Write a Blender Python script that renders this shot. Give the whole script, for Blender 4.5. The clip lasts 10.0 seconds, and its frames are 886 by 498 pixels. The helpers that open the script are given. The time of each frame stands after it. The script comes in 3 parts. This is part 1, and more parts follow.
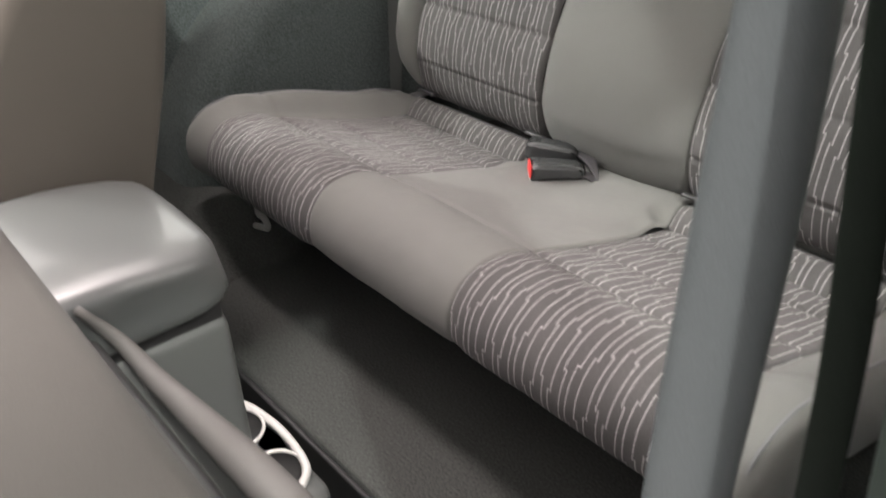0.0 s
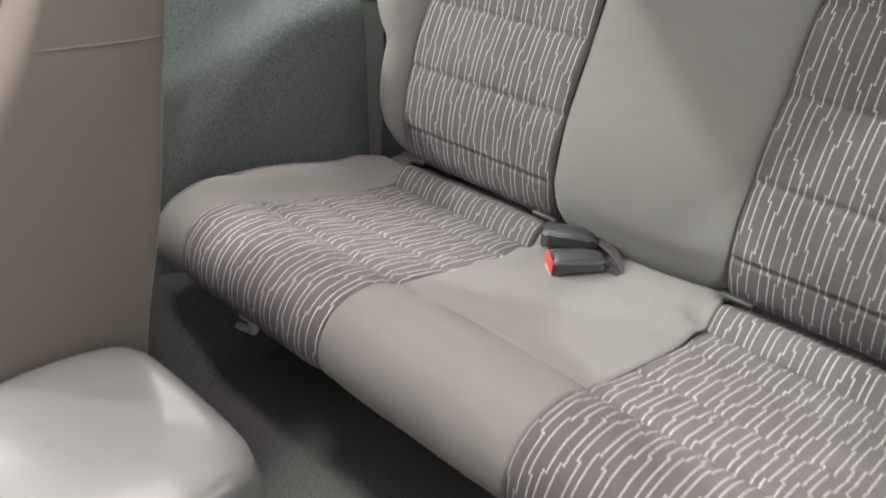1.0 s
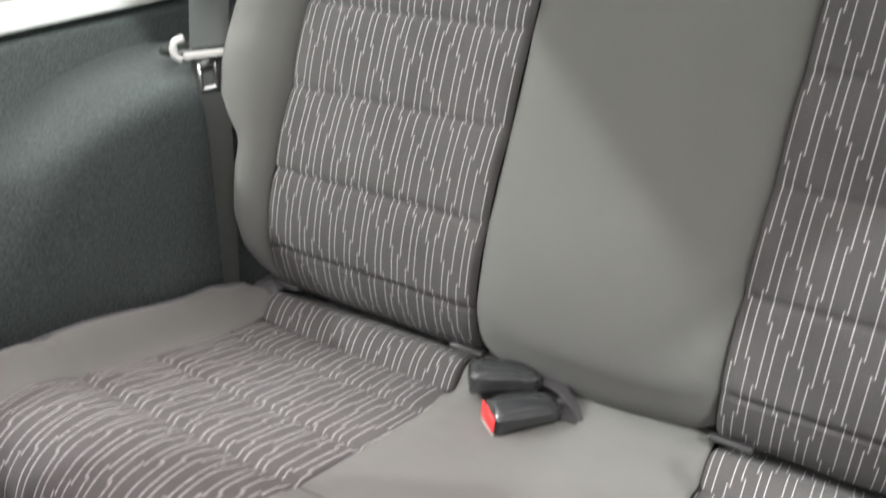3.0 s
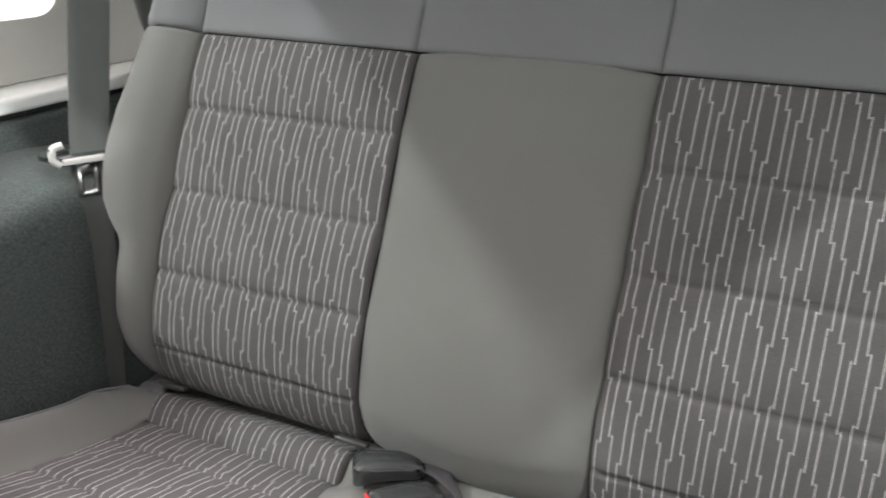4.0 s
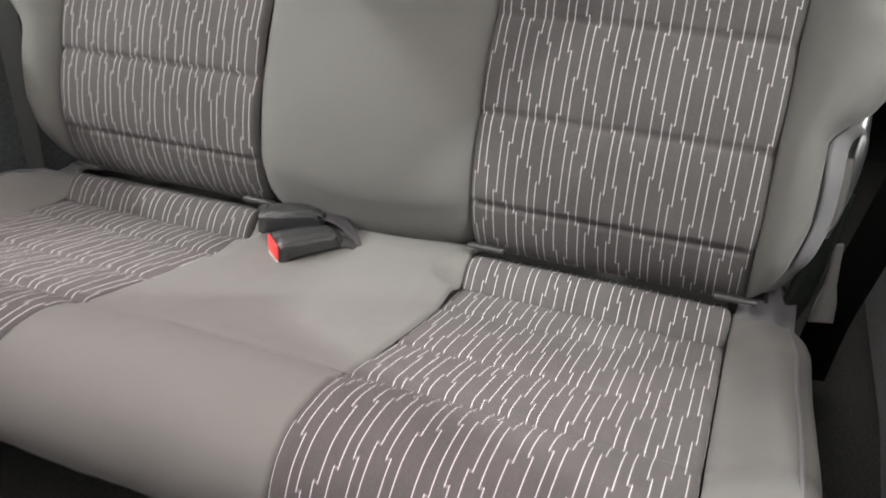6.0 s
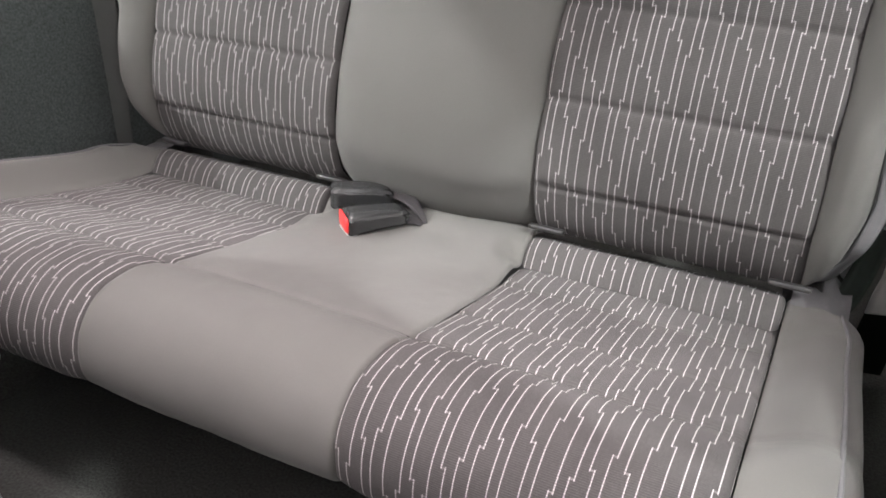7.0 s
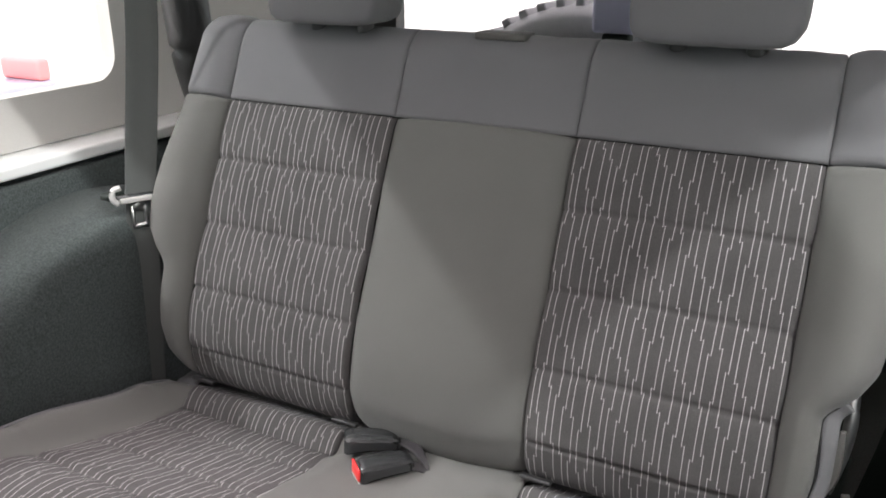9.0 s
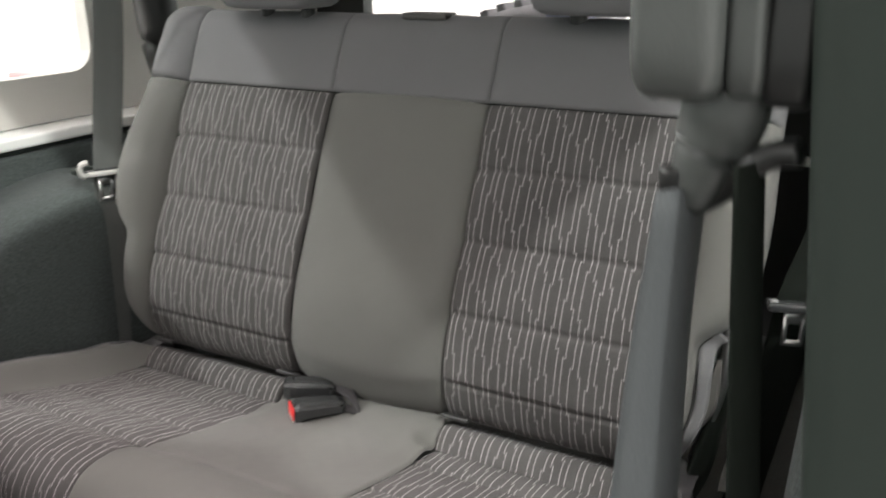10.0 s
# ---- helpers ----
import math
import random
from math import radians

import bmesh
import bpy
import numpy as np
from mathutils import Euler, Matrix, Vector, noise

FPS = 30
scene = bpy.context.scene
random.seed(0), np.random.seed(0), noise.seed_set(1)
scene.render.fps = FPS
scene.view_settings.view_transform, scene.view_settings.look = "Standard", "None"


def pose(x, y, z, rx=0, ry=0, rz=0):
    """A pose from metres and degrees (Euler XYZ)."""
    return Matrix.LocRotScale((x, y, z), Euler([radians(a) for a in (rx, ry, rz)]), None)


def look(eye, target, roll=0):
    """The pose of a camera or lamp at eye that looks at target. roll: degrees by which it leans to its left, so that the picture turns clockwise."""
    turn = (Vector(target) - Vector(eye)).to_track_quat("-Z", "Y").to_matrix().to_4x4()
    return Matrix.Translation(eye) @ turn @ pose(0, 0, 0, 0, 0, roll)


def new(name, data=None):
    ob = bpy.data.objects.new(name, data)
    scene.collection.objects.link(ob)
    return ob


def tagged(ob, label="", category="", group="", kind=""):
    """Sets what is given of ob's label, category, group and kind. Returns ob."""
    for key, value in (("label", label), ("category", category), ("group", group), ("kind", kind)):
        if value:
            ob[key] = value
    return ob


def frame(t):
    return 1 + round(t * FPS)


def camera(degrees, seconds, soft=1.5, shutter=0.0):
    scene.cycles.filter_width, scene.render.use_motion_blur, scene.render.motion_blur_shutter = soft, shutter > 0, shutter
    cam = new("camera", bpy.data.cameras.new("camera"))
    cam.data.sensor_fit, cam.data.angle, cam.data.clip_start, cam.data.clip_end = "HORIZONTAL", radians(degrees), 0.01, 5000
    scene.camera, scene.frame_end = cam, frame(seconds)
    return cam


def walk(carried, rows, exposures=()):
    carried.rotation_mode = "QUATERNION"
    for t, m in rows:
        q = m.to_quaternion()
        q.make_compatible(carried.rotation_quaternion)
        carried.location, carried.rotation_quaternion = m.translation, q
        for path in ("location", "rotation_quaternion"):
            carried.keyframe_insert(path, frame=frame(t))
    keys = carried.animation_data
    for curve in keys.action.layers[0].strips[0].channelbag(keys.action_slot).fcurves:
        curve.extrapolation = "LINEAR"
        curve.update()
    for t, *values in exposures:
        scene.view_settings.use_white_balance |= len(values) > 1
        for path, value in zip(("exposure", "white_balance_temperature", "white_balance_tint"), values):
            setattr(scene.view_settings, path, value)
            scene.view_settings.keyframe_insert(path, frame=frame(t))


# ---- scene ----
# camera and walk
LENS = 56.13
cam = camera(LENS, 10.0, 1.7, 0.38)
PATH = [
    (0, 0.7169, -0.9021, 1.0071, 58.74, 1.93, 49.67),
    (0.3, 0.6676, -0.8896, 1.0623, 58.15, 2.51, 49.94),
    (0.5, 0.6211, -0.9174, 1.0772, 58.28, 1.16, 47.56),
    (1, 0.4912, -0.8669, 1.0867, 57.49, 0.55, 44.04),
    (1.5, 0.3786, -0.7781, 1.0490, 59.25, 0.23, 40.82),
    (2, 0.3078, -0.7303, 0.9681, 60.14, -0.41, 37.05),
    (2.5, 0.2703, -0.7126, 0.9462, 60.43, -0.66, 34.07),
    (3, 0.2528, -0.6970, 1.0224, 62.04, -0.22, 31.85),
    (3.2, 0.2528, -0.6985, 1.0546, 64.25, -0.25, 30.63),
    (4.3, 0.3314, -0.6951, 1.0482, 68.43, -0.72, 23.13),
    (4.5, 0.3455, -0.7114, 1.0312, 69.12, -0.83, 21.25),
    (5, 0.3836, -0.7397, 0.9844, 67.50, -0.78, 20.16),
    (5.5, 0.4067, -0.7529, 0.9581, 62.79, -0.83, 20.56),
    (6, 0.4268, -0.7818, 0.9436, 59.70, -0.24, 22.34),
    (6.2, 0.4376, -0.8023, 0.9015, 61.08, -0.56, 23.88),
    (7.3, 0.4502, -0.8262, 1.0009, 56.65, 0.43, 28.02),
    (7.5, 0.4614, -0.8211, 1.0460, 54.76, 0.57, 28.59),
    (8, 0.4809, -0.8501, 1.1026, 61.12, 0.55, 28.79),
    (8.5, 0.4758, -0.8840, 1.1457, 66.07, -0.06, 27.78),
    (9, 0.4767, -0.8874, 1.1500, 69.19, -0.07, 27.23),
    (9.5, 0.5395, -0.9085, 1.1430, 70.30, -0.02, 26.44),
    (9.7, 0.5889, -0.9156, 1.1424, 70.29, 0.01, 26.00),
    (9.8, 0.6187, -0.9270, 1.1320, 70.32, 0.12, 26.38),
    (9.9, 0.6374, -0.9370, 1.1144, 70.51, 0.23, 26.85),
    (10, 0.6538, -0.9465, 1.0949, 70.89, 0.51, 28.13),
]
EXPOSURES = [(0.0, 0.04, 6500, 5), (0.6, 0.18, 6500, 5), (1.0, 0.32, 6450, 5), (1.5, 0.37, 6350, 5), (2.5, 0.18, 6250, 5), (3.2, 0.14, 6250, 4), (4.5, -0.22, 6250, 4), (5.0, -0.12, 6350, 5), (5.5, 0.06, 6450, 6),
             (6.0, 0.02, 6450, 7), (7.5, 0.28, 6300, 9), (8.0, 0.32, 6300, 9), (8.5, 0.30, 6250, 10), (9.0, -0.38, 6250, 8), (9.5, -0.66, 6250, 6), (10.0, -0.46, 6450, 4)]
walk(cam, [(t, pose(x, y, z, rx, ry, rz)) for t, x, y, z, rx, ry, rz in PATH], EXPOSURES)
WORLD = 4.7
LAMP_A, LAMP_B, LAMP_C = 285.0, 310.0, 150.0
# world and light
world = bpy.data.worlds.new("overcast")
scene.world = world
world.use_nodes = True
wn = world.node_tree.nodes
wl = world.node_tree.links
# faintly green near the horizon, faintly pink overhead
geo, up, tint = wn.new("ShaderNodeTexCoord"), wn.new("ShaderNodeSeparateXYZ"), wn.new("ShaderNodeValToRGB")
wl.new(geo.outputs["Generated"], up.inputs[0])
wl.new(up.outputs["Z"], tint.inputs["Fac"])
tint.color_ramp.elements[0].position, tint.color_ramp.elements[0].color = 0.12, (0.46, 0.505, 0.485, 1)
tint.color_ramp.elements[1].position, tint.color_ramp.elements[1].color = 0.65, (1.0, 0.875, 0.88, 1)
wl.new(tint.outputs["Color"], wn["Background"].inputs[0])
wn["Background"].inputs[1].default_value = WORLD

# two hall lamps high on both sides of the car, and a broad pinkish one overhead
for name, at, aim, power, size, colour in (("hall_lamp", (-4.1, -2.4, 4.00), (-0.1, 0.0, 0.7), LAMP_A, 0.13, (1.0, 0.985, 0.955)), ("hall_lamp", (3.7, -1.8, 4.56), (0.3, 0.0, 0.7), LAMP_B, 0.13, (1.0, 0.985, 0.955)),
                                            ("hall_lamp", (-0.14, -0.70, 4.10), (-0.10, -0.25, 0.45), LAMP_C, 0.5, (1.0, 0.85, 0.86))):
    data = bpy.data.lights.new(name, "AREA")
    data.size, data.energy, data.color = size, power, colour
    new(name, data).matrix_world = look(at, aim)


# ---- materials ----
def material(name, colour, rough=0.6, metal=0.0, grain=0.0, scale=200.0, bump=0.0, mottle=0.08, mottle_scale=9.0, sheen=0.0, coat=0.0, spec=0.5):
    """A surface with fine grain and broad mottling of its colour."""
    m = bpy.data.materials.new(name)
    m.use_nodes = True
    nt = m.node_tree
    n, l = nt.nodes, nt.links
    b = n["Principled BSDF"]
    b.inputs["Roughness"].default_value = rough
    b.inputs["Metallic"].default_value = metal
    b.inputs["Sheen Weight"].default_value = sheen
    b.inputs["Coat Weight"].default_value = coat
    b.inputs["Specular IOR Level"].default_value = spec
    co = n.new("ShaderNodeTexCoord")
    big = n.new("ShaderNodeTexNoise")
    big.inputs["Scale"].default_value = mottle_scale
    big.inputs["Detail"].default_value = 4
    l.new(co.outputs["Object"], big.inputs["Vector"])
    fine = n.new("ShaderNodeTexNoise")
    fine.inputs["Scale"].default_value = scale
    fine.inputs["Detail"].default_value = 3
    l.new(co.outputs["Object"], fine.inputs["Vector"])
    add = n.new("ShaderNodeMath")
    add.operation = "MULTIPLY_ADD"
    l.new(big.outputs["Fac"], add.inputs[0])
    add.inputs[1].default_value = mottle * 2
    add.inputs[2].default_value = 1 - mottle - grain
    add2 = n.new("ShaderNodeMath")
    add2.operation = "MULTIPLY_ADD"
    l.new(fine.outputs["Fac"], add2.inputs[0])
    add2.inputs[1].default_value = grain * 2
    l.new(add.outputs[0], add2.inputs[2])
    mix = n.new("ShaderNodeMix")
    mix.data_type = "RGBA"
    mix.blend_type = "MULTIPLY"
    mix.inputs["Factor"].default_value = 1
    mix.inputs["A"].default_value = (*colour, 1)
    l.new(add2.outputs[0], mix.inputs["B"])
    l.new(mix.outputs["Result"], b.inputs["Base Color"])
    if bump:
        bp = n.new("ShaderNodeBump")
        bp.inputs["Strength"].default_value = bump
        bp.inputs["Distance"].default_value = 0.001
        l.new(fine.outputs["Fac"], bp.inputs["Height"])
        l.new(bp.outputs["Normal"], b.inputs["Normal"])
    return m


def striped_cloth(name, base, line):
    """Ribbed dark cloth with stitched pale lines that jog from side to side; u across and v along, in metres."""
    m = material(name, base, 0.9, grain=0.3, scale=700, mottle=0.28, mottle_scale=16, sheen=0.06, spec=0.12)
    nt = m.node_tree
    n, l = nt.nodes, nt.links
    b = n["Principled BSDF"]

    def math(op, a, c=None, d=None):
        x = n.new("ShaderNodeMath")
        x.operation = op
        for i, v in enumerate((a, c, d)):
            if v is None:
                continue
            if isinstance(v, (int, float)):
                x.inputs[i].default_value = v
            else:
                l.new(v, x.inputs[i])
        return x.outputs[0]

    uv = n.new("ShaderNodeUVMap")
    sep = n.new("ShaderNodeSeparateXYZ")
    l.new(uv.outputs[0], sep.inputs[0])
    u, v = sep.outputs[0], sep.outputs[1]
    pitch, period, step, width, tick = 0.01165, 0.1295, 0.150, 0.043, 0.0090
    q = math("DIVIDE", math("ADD", u, 100 * 6 * pitch), pitch)
    k = math("FLOOR", q)
    f = math("SUBTRACT", math("FRACT", q), 0.5)
    # the weave repeats after six lines; each has its own place for the jog
    turn = math("FLOOR", math("ADD", math("MODULO", k, 6.0), 0.5))
    phase = 0.495 / period
    for line_no, at in ((1.0, 0.4398), (2.0, 0.4777), (3.0, 0.4033), (4.0, 0.3905), (5.0, 0.4454)):
        phase = math("MULTIPLY_ADD", math("COMPARE", turn, line_no, 0.1), (at - 0.495) / period, phase)
    w = math("ADD", math("SUBTRACT", math("DIVIDE", v, period), phase), 50.0)
    side = math("FRACT", w)
    # below the jog the stitches run on one side for half a repeat, then on the other, with a short overlap
    half = math("ABSOLUTE", math("SUBTRACT", side, 0.75))
    near = math("MINIMUM", half, math("ABSOLUTE", math("ADD", side, 0.25)))
    right = math("MULTIPLY", math("LESS_THAN", near, 0.25 + tick), math("LESS_THAN", math("ABSOLUTE", math("SUBTRACT", f, step)), width))
    left = math("MULTIPLY", math("GREATER_THAN", near, 0.25 - tick), math("LESS_THAN", math("ABSOLUTE", math("ADD", f, step)), width))
    link = math("MULTIPLY", math("LESS_THAN", math("ABSOLUTE", math("SUBTRACT", near, 0.25)), tick * 0.6), math("LESS_THAN", math("ABSOLUTE", f), step))
    stroke = math("MAXIMUM", math("MAXIMUM", right, left), math("MULTIPLY", link, 0.3))
    stitch = math("MULTIPLY_ADD", math("SINE", math("MULTIPLY", v, 2 * 3.14159 / 0.0026)), 0.25, 0.75)
    ink = math("MULTIPLY", stroke, stitch)
    ribs = math("SINE", math("MULTIPLY", v, 2 * 3.14159 / 0.0017))
    old = b.inputs["Base Color"].links[0].from_socket
    ribbed = n.new("ShaderNodeMix")
    ribbed.data_type = "RGBA"
    ribbed.blend_type = "MULTIPLY"
    ribbed.inputs["Factor"].default_value = 1
    l.new(old, ribbed.inputs["A"])
    l.new(math("MULTIPLY_ADD", ribs, 0.10, 0.95), ribbed.inputs["B"])
    mix = n.new("ShaderNodeMix")
    mix.data_type = "RGBA"
    l.new(ink, mix.inputs["Factor"])
    l.new(ribbed.outputs["Result"], mix.inputs["A"])
    mix.inputs["B"].default_value = (*line, 1)
    l.new(mix.outputs["Result"], b.inputs["Base Color"])
    bp = n.new("ShaderNodeBump")
    bp.inputs["Strength"].default_value = 0.5
    bp.inputs["Distance"].default_value = 0.0006
    l.new(math("MULTIPLY_ADD", ribs, 0.25, math("MULTIPLY", ink, 1.2)), bp.inputs["Height"])
    l.new(bp.outputs["Normal"], b.inputs["Normal"])
    return m


STRIPE = striped_cloth("striped_cloth", (0.077, 0.0735, 0.0725), (0.50, 0.485, 0.48))
PLAIN = material("plain_cloth", (0.122, 0.121, 0.114), 0.85, grain=0.10, scale=1100, bump=0.25, mottle=0.06, sheen=0.10, spec=0.12)
BAND = material("band_cloth", (0.132, 0.131, 0.135), 0.85, grain=0.10, scale=1100, bump=0.25, mottle=0.05, sheen=0.10, spec=0.12)
TAUPE = material("taupe_cloth", (0.089, 0.079, 0.068), 0.9, grain=0.10, scale=900, bump=0.2, mottle=0.06, sheen=0.10, spec=0.12)
# darker copy of the taupe, with shade over the folded seat painted in
SHADED_TAUPE = material("shaded_taupe_cloth", (0.052, 0.048, 0.044), 0.9, grain=0.12, scale=900, bump=0.2, mottle=0.08, sheen=0.05, spec=0.12)
CARPET = material("black_carpet", (0.074, 0.086, 0.084), 0.95, grain=0.8, scale=280, bump=1.0, mottle=0.25, mottle_scale=5, sheen=0.12, spec=0.12)
FLOOR = material("grey_carpet", (0.044, 0.046, 0.043), 0.95, grain=1.0, scale=320, bump=0.8, mottle=0.2, mottle_scale=6, sheen=0.10, spec=0.12)
TRIM = material("dark_trim", (0.021, 0.027, 0.023), 0.7, grain=0.08, scale=1500, bump=0.06, mottle=0.05, spec=0.25)
BLACK = material("black_plastic", (0.018, 0.018, 0.018), 0.38, grain=0.15, scale=600, bump=0.12)
COVER = material("cover_plastic", (0.055, 0.058, 0.056), 0.42, grain=0.12, scale=800, bump=0.15, mottle=0.05)
BUCKLE = material("buckle_plastic", (0.034, 0.036, 0.037), 0.20, grain=0.15, scale=500, bump=0.06, spec=0.7)
RIM = material("rim_plastic", (0.072, 0.068, 0.064), 0.7, grain=0.1, scale=900, bump=0.1)
# red made paler, the glare outside put into its colour
GLARE_RED = material("glare_red_paint", (0.75, 0.22, 0.22), 0.5, mottle=0.05)
CONSOLE = material("console_vinyl", (0.085, 0.088, 0.085), 0.42, grain=0.12, scale=800, bump=0.2, mottle=0.05)
LID = material("console_lid_vinyl", (0.075, 0.079, 0.077), 0.36, grain=0.06, scale=800, bump=0.05, mottle=0.05, coat=0.35, spec=0.8)
# dark copy of the grey webbing, with shade put into its colour
SHADE_WEB = material("shaded_webbing", (0.009, 0.011, 0.009), 0.9, grain=0.2, scale=900, bump=0.3, spec=0.08)
STRAP = material("strap_webbing", (0.040, 0.038, 0.040), 0.6, grain=0.2, scale=900, bump=0.3, mottle=0.04, spec=0.12)
FRONT_WEB = material("front_webbing", (0.078, 0.083, 0.087), 0.55, grain=0.2, scale=900, bump=0.3, mottle=0.04, spec=0.12)
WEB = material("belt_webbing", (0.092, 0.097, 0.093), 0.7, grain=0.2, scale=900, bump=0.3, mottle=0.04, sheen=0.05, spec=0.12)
RED = material("red_plastic", (0.70, 0.045, 0.045), 0.35, mottle=0.03)
HINGE = material("dark_steel", (0.07, 0.07, 0.07), 0.3, metal=0.6, mottle=0.1)
STEEL = material("steel", (0.55, 0.55, 0.55), 0.32, metal=1.0, mottle=0.1)
SILVER = material("silver_plastic", (0.50, 0.49, 0.47), 0.35, metal=0.2, mottle=0.04)
PAINT = material("pale_paint", (0.90, 0.90, 0.88), 0.35, mottle=0.03)
SHELL = material("hardtop_liner", (0.56, 0.54, 0.51), 0.75, grain=0.08, scale=400, bump=0.2, mottle=0.05)
# greyer than black rubber: haze of the rear window painted in
HAZED_RUBBER = material("hazed_tyre_rubber", (0.26, 0.26, 0.27), 0.75, grain=0.2, scale=200, bump=0.3)
# washed-out grey for lens and trolley base, glare put into the colour
GLARE_GREY = material("glare_grey", (0.34, 0.34, 0.44), 0.2, mottle=0.03)
CONCRETE = material("pale_concrete", (0.66, 0.66, 0.64), 0.8, grain=0.1, scale=60, bump=0.2, mottle=0.1, mottle_scale=1.5)
GLASS = bpy.data.materials.new("clear_glass")
GLASS.use_nodes = True
gb = GLASS.node_tree.nodes["Principled BSDF"]
gb.inputs["Base Color"].default_value = (0.97, 0.98, 0.97, 1)
gb.inputs["Roughness"].default_value = 0.0
gb.inputs["IOR"].default_value = 1.1
gb.inputs["Transmission Weight"].default_value = 1.0


# ---- mesh helpers ----
def part(name, bm, mat, parent=None, label="", smooth=True):
    me = bpy.data.meshes.new(name)
    bmesh.ops.recalc_face_normals(bm, faces=bm.faces)
    bm.to_mesh(me)
    bm.free()
    me.materials.append(mat)
    if smooth:
        me.shade_smooth()
    ob = new(name, me)
    ob.parent = parent
    if label:
        tagged(ob, label)
    return ob


def thing(name, label, category, at=(0, 0, 0), group="", kind=""):
    ob = new(name)
    ob.location = at
    ob.empty_display_size = 0.05
    return tagged(ob, label, category, group, kind)


def under(ob, parent):
    """Keeps ob where it stands while parent, an unrotated Empty, takes it."""
    ob.parent = parent
    ob.matrix_parent_inverse = Matrix.Translation(parent.location).inverted()
    return ob


def box(x0, x1, y0, y1, z0, z1, r=0.0, seg=3, turn=None):
    bm = bmesh.new()
    bmesh.ops.create_cube(bm, size=1)
    bmesh.ops.scale(bm, vec=(x1 - x0, y1 - y0, z1 - z0), verts=bm.verts)
    if r:
        bmesh.ops.bevel(bm, geom=bm.edges[:], offset=r, segments=seg, profile=0.5, affect="EDGES")
    if turn:
        bmesh.ops.transform(bm, matrix=turn, verts=bm.verts)
    bmesh.ops.translate(bm, vec=((x0 + x1) / 2, (y0 + y1) / 2, (z0 + z1) / 2), verts=bm.verts)
    return bm


def sheet(place, us, vs, uv=None, closed=False):
    """A grid of quads at place(u, v)."""
    bm = bmesh.new()
    layer = bm.loops.layers.uv.new("UVMap")
    rows = [[bm.verts.new(place(u, v)) for u in us] for v in vs]
    span = len(us) if closed else len(us) - 1
    for j in range(len(vs) - 1):
        for i in range(span):
            i2 = (i + 1) % len(us)
            face = bm.faces.new((rows[j][i], rows[j][i2], rows[j + 1][i2], rows[j + 1][i]))
            if uv:
                for loop, (a, b) in zip(face.loops, ((i, j), (i2, j), (i2, j + 1), (i, j + 1))):
                    loop[layer].uv = uv(us[a], vs[b])
    return bm


def curve(points, count):
    """Points evenly along a smooth line through the given ones (any dimension), and its length."""
    p = np.array(points, float)
    q = np.vstack((2 * p[0] - p[1], p, 2 * p[-1] - p[-2]))
    fine = []
    for i in range(1, len(q) - 2):
        a, b, c, d = q[i - 1:i + 3]
        for t in np.linspace(0, 1, 24, endpoint=False):
            fine.append(0.5 * (2 * b + (c - a) * t + (2 * a - 5 * b + 4 * c - d) * t * t + (3 * b - a - 3 * c + d) * t ** 3))
    fine.append(q[-2])
    fine = np.array(fine)
    s = np.r_[0, np.cumsum(np.linalg.norm(np.diff(fine, axis=0), axis=1))]
    at = np.linspace(0, s[-1], count)
    return np.array([np.interp(at, s, fine[:, k]) for k in range(p.shape[1])]).T, s[-1]


def tube(points, radius, count=40, sides=12, flat=1.0, ends=True):
    """A tube along a smooth line; radius may vary along it."""
    path, _ = curve(points, count)
    bm = bmesh.new()
    rings = []
    up = Vector((0.05, 0.1, 1)).normalized()
    for i, p in enumerate(path):
        d = Vector(path[min(i + 1, count - 1)] - path[max(i - 1, 0)]).normalized()
        side = d.cross(up if abs(d.dot(up)) < 0.95 else Vector((1, 0, 0))).normalized()
        other = side.cross(d)
        r = np.interp(i / (count - 1), np.linspace(0, 1, len(radius)), radius) if isinstance(radius, (list, tuple)) else radius
        rings.append([bm.verts.new(Vector(p) + float(r) * (math.cos(a) * side + flat * math.sin(a) * other)) for a in np.linspace(0, 2 * math.pi, sides, endpoint=False)])
    for a, b in zip(rings, rings[1:]):
        for i in range(sides):
            bm.faces.new((a[i], a[(i + 1) % sides], b[(i + 1) % sides], b[i]))
    if ends:
        bm.faces.new(rings[0])
        bm.faces.new(rings[-1][::-1])
    return bm


def ribbon(points, across, width, thick=0.0014, count=40):
    """A strap along a smooth line, its width along the vectors across (one for each point)."""
    path, length = curve(points, count)
    w = curve(across, count)[0] if len(across) > 1 else np.repeat([across[0]], count, 0)
    bm = bmesh.new()
    rows = []
    for i, p in enumerate(path):
        d = Vector(path[min(i + 1, count - 1)] - path[max(i - 1, 0)]).normalized()
        a = Vector(w[i]).normalized()
        a = (a - d * a.dot(d)).normalized()
        nrm = a.cross(d)
        wide = width if isinstance(width, float) else float(np.interp(i / (count - 1), np.linspace(0, 1, len(width)), width))
        ring = []
        for e, h in ((-1, -0.5), (-0.96, -1), (-0.4, -0.9), (0.4, -0.9), (0.96, -1), (1, -0.5), (1, 0.5), (0.96, 1), (0.4, 0.9), (-0.4, 0.9), (-0.96, 1), (-1, 0.5)):
            ring.append(bm.verts.new(Vector(p) + a * (e * wide / 2) + nrm * (h * thick / 2)))
        rows.append(ring)
    for a, b in zip(rows, rows[1:]):
        for i in range(12):
            bm.faces.new((a[i], a[(i + 1) % 12], b[(i + 1) % 12], b[i]))
    bm.faces.new(rows[0])
    bm.faces.new(rows[-1][::-1])
    return bm


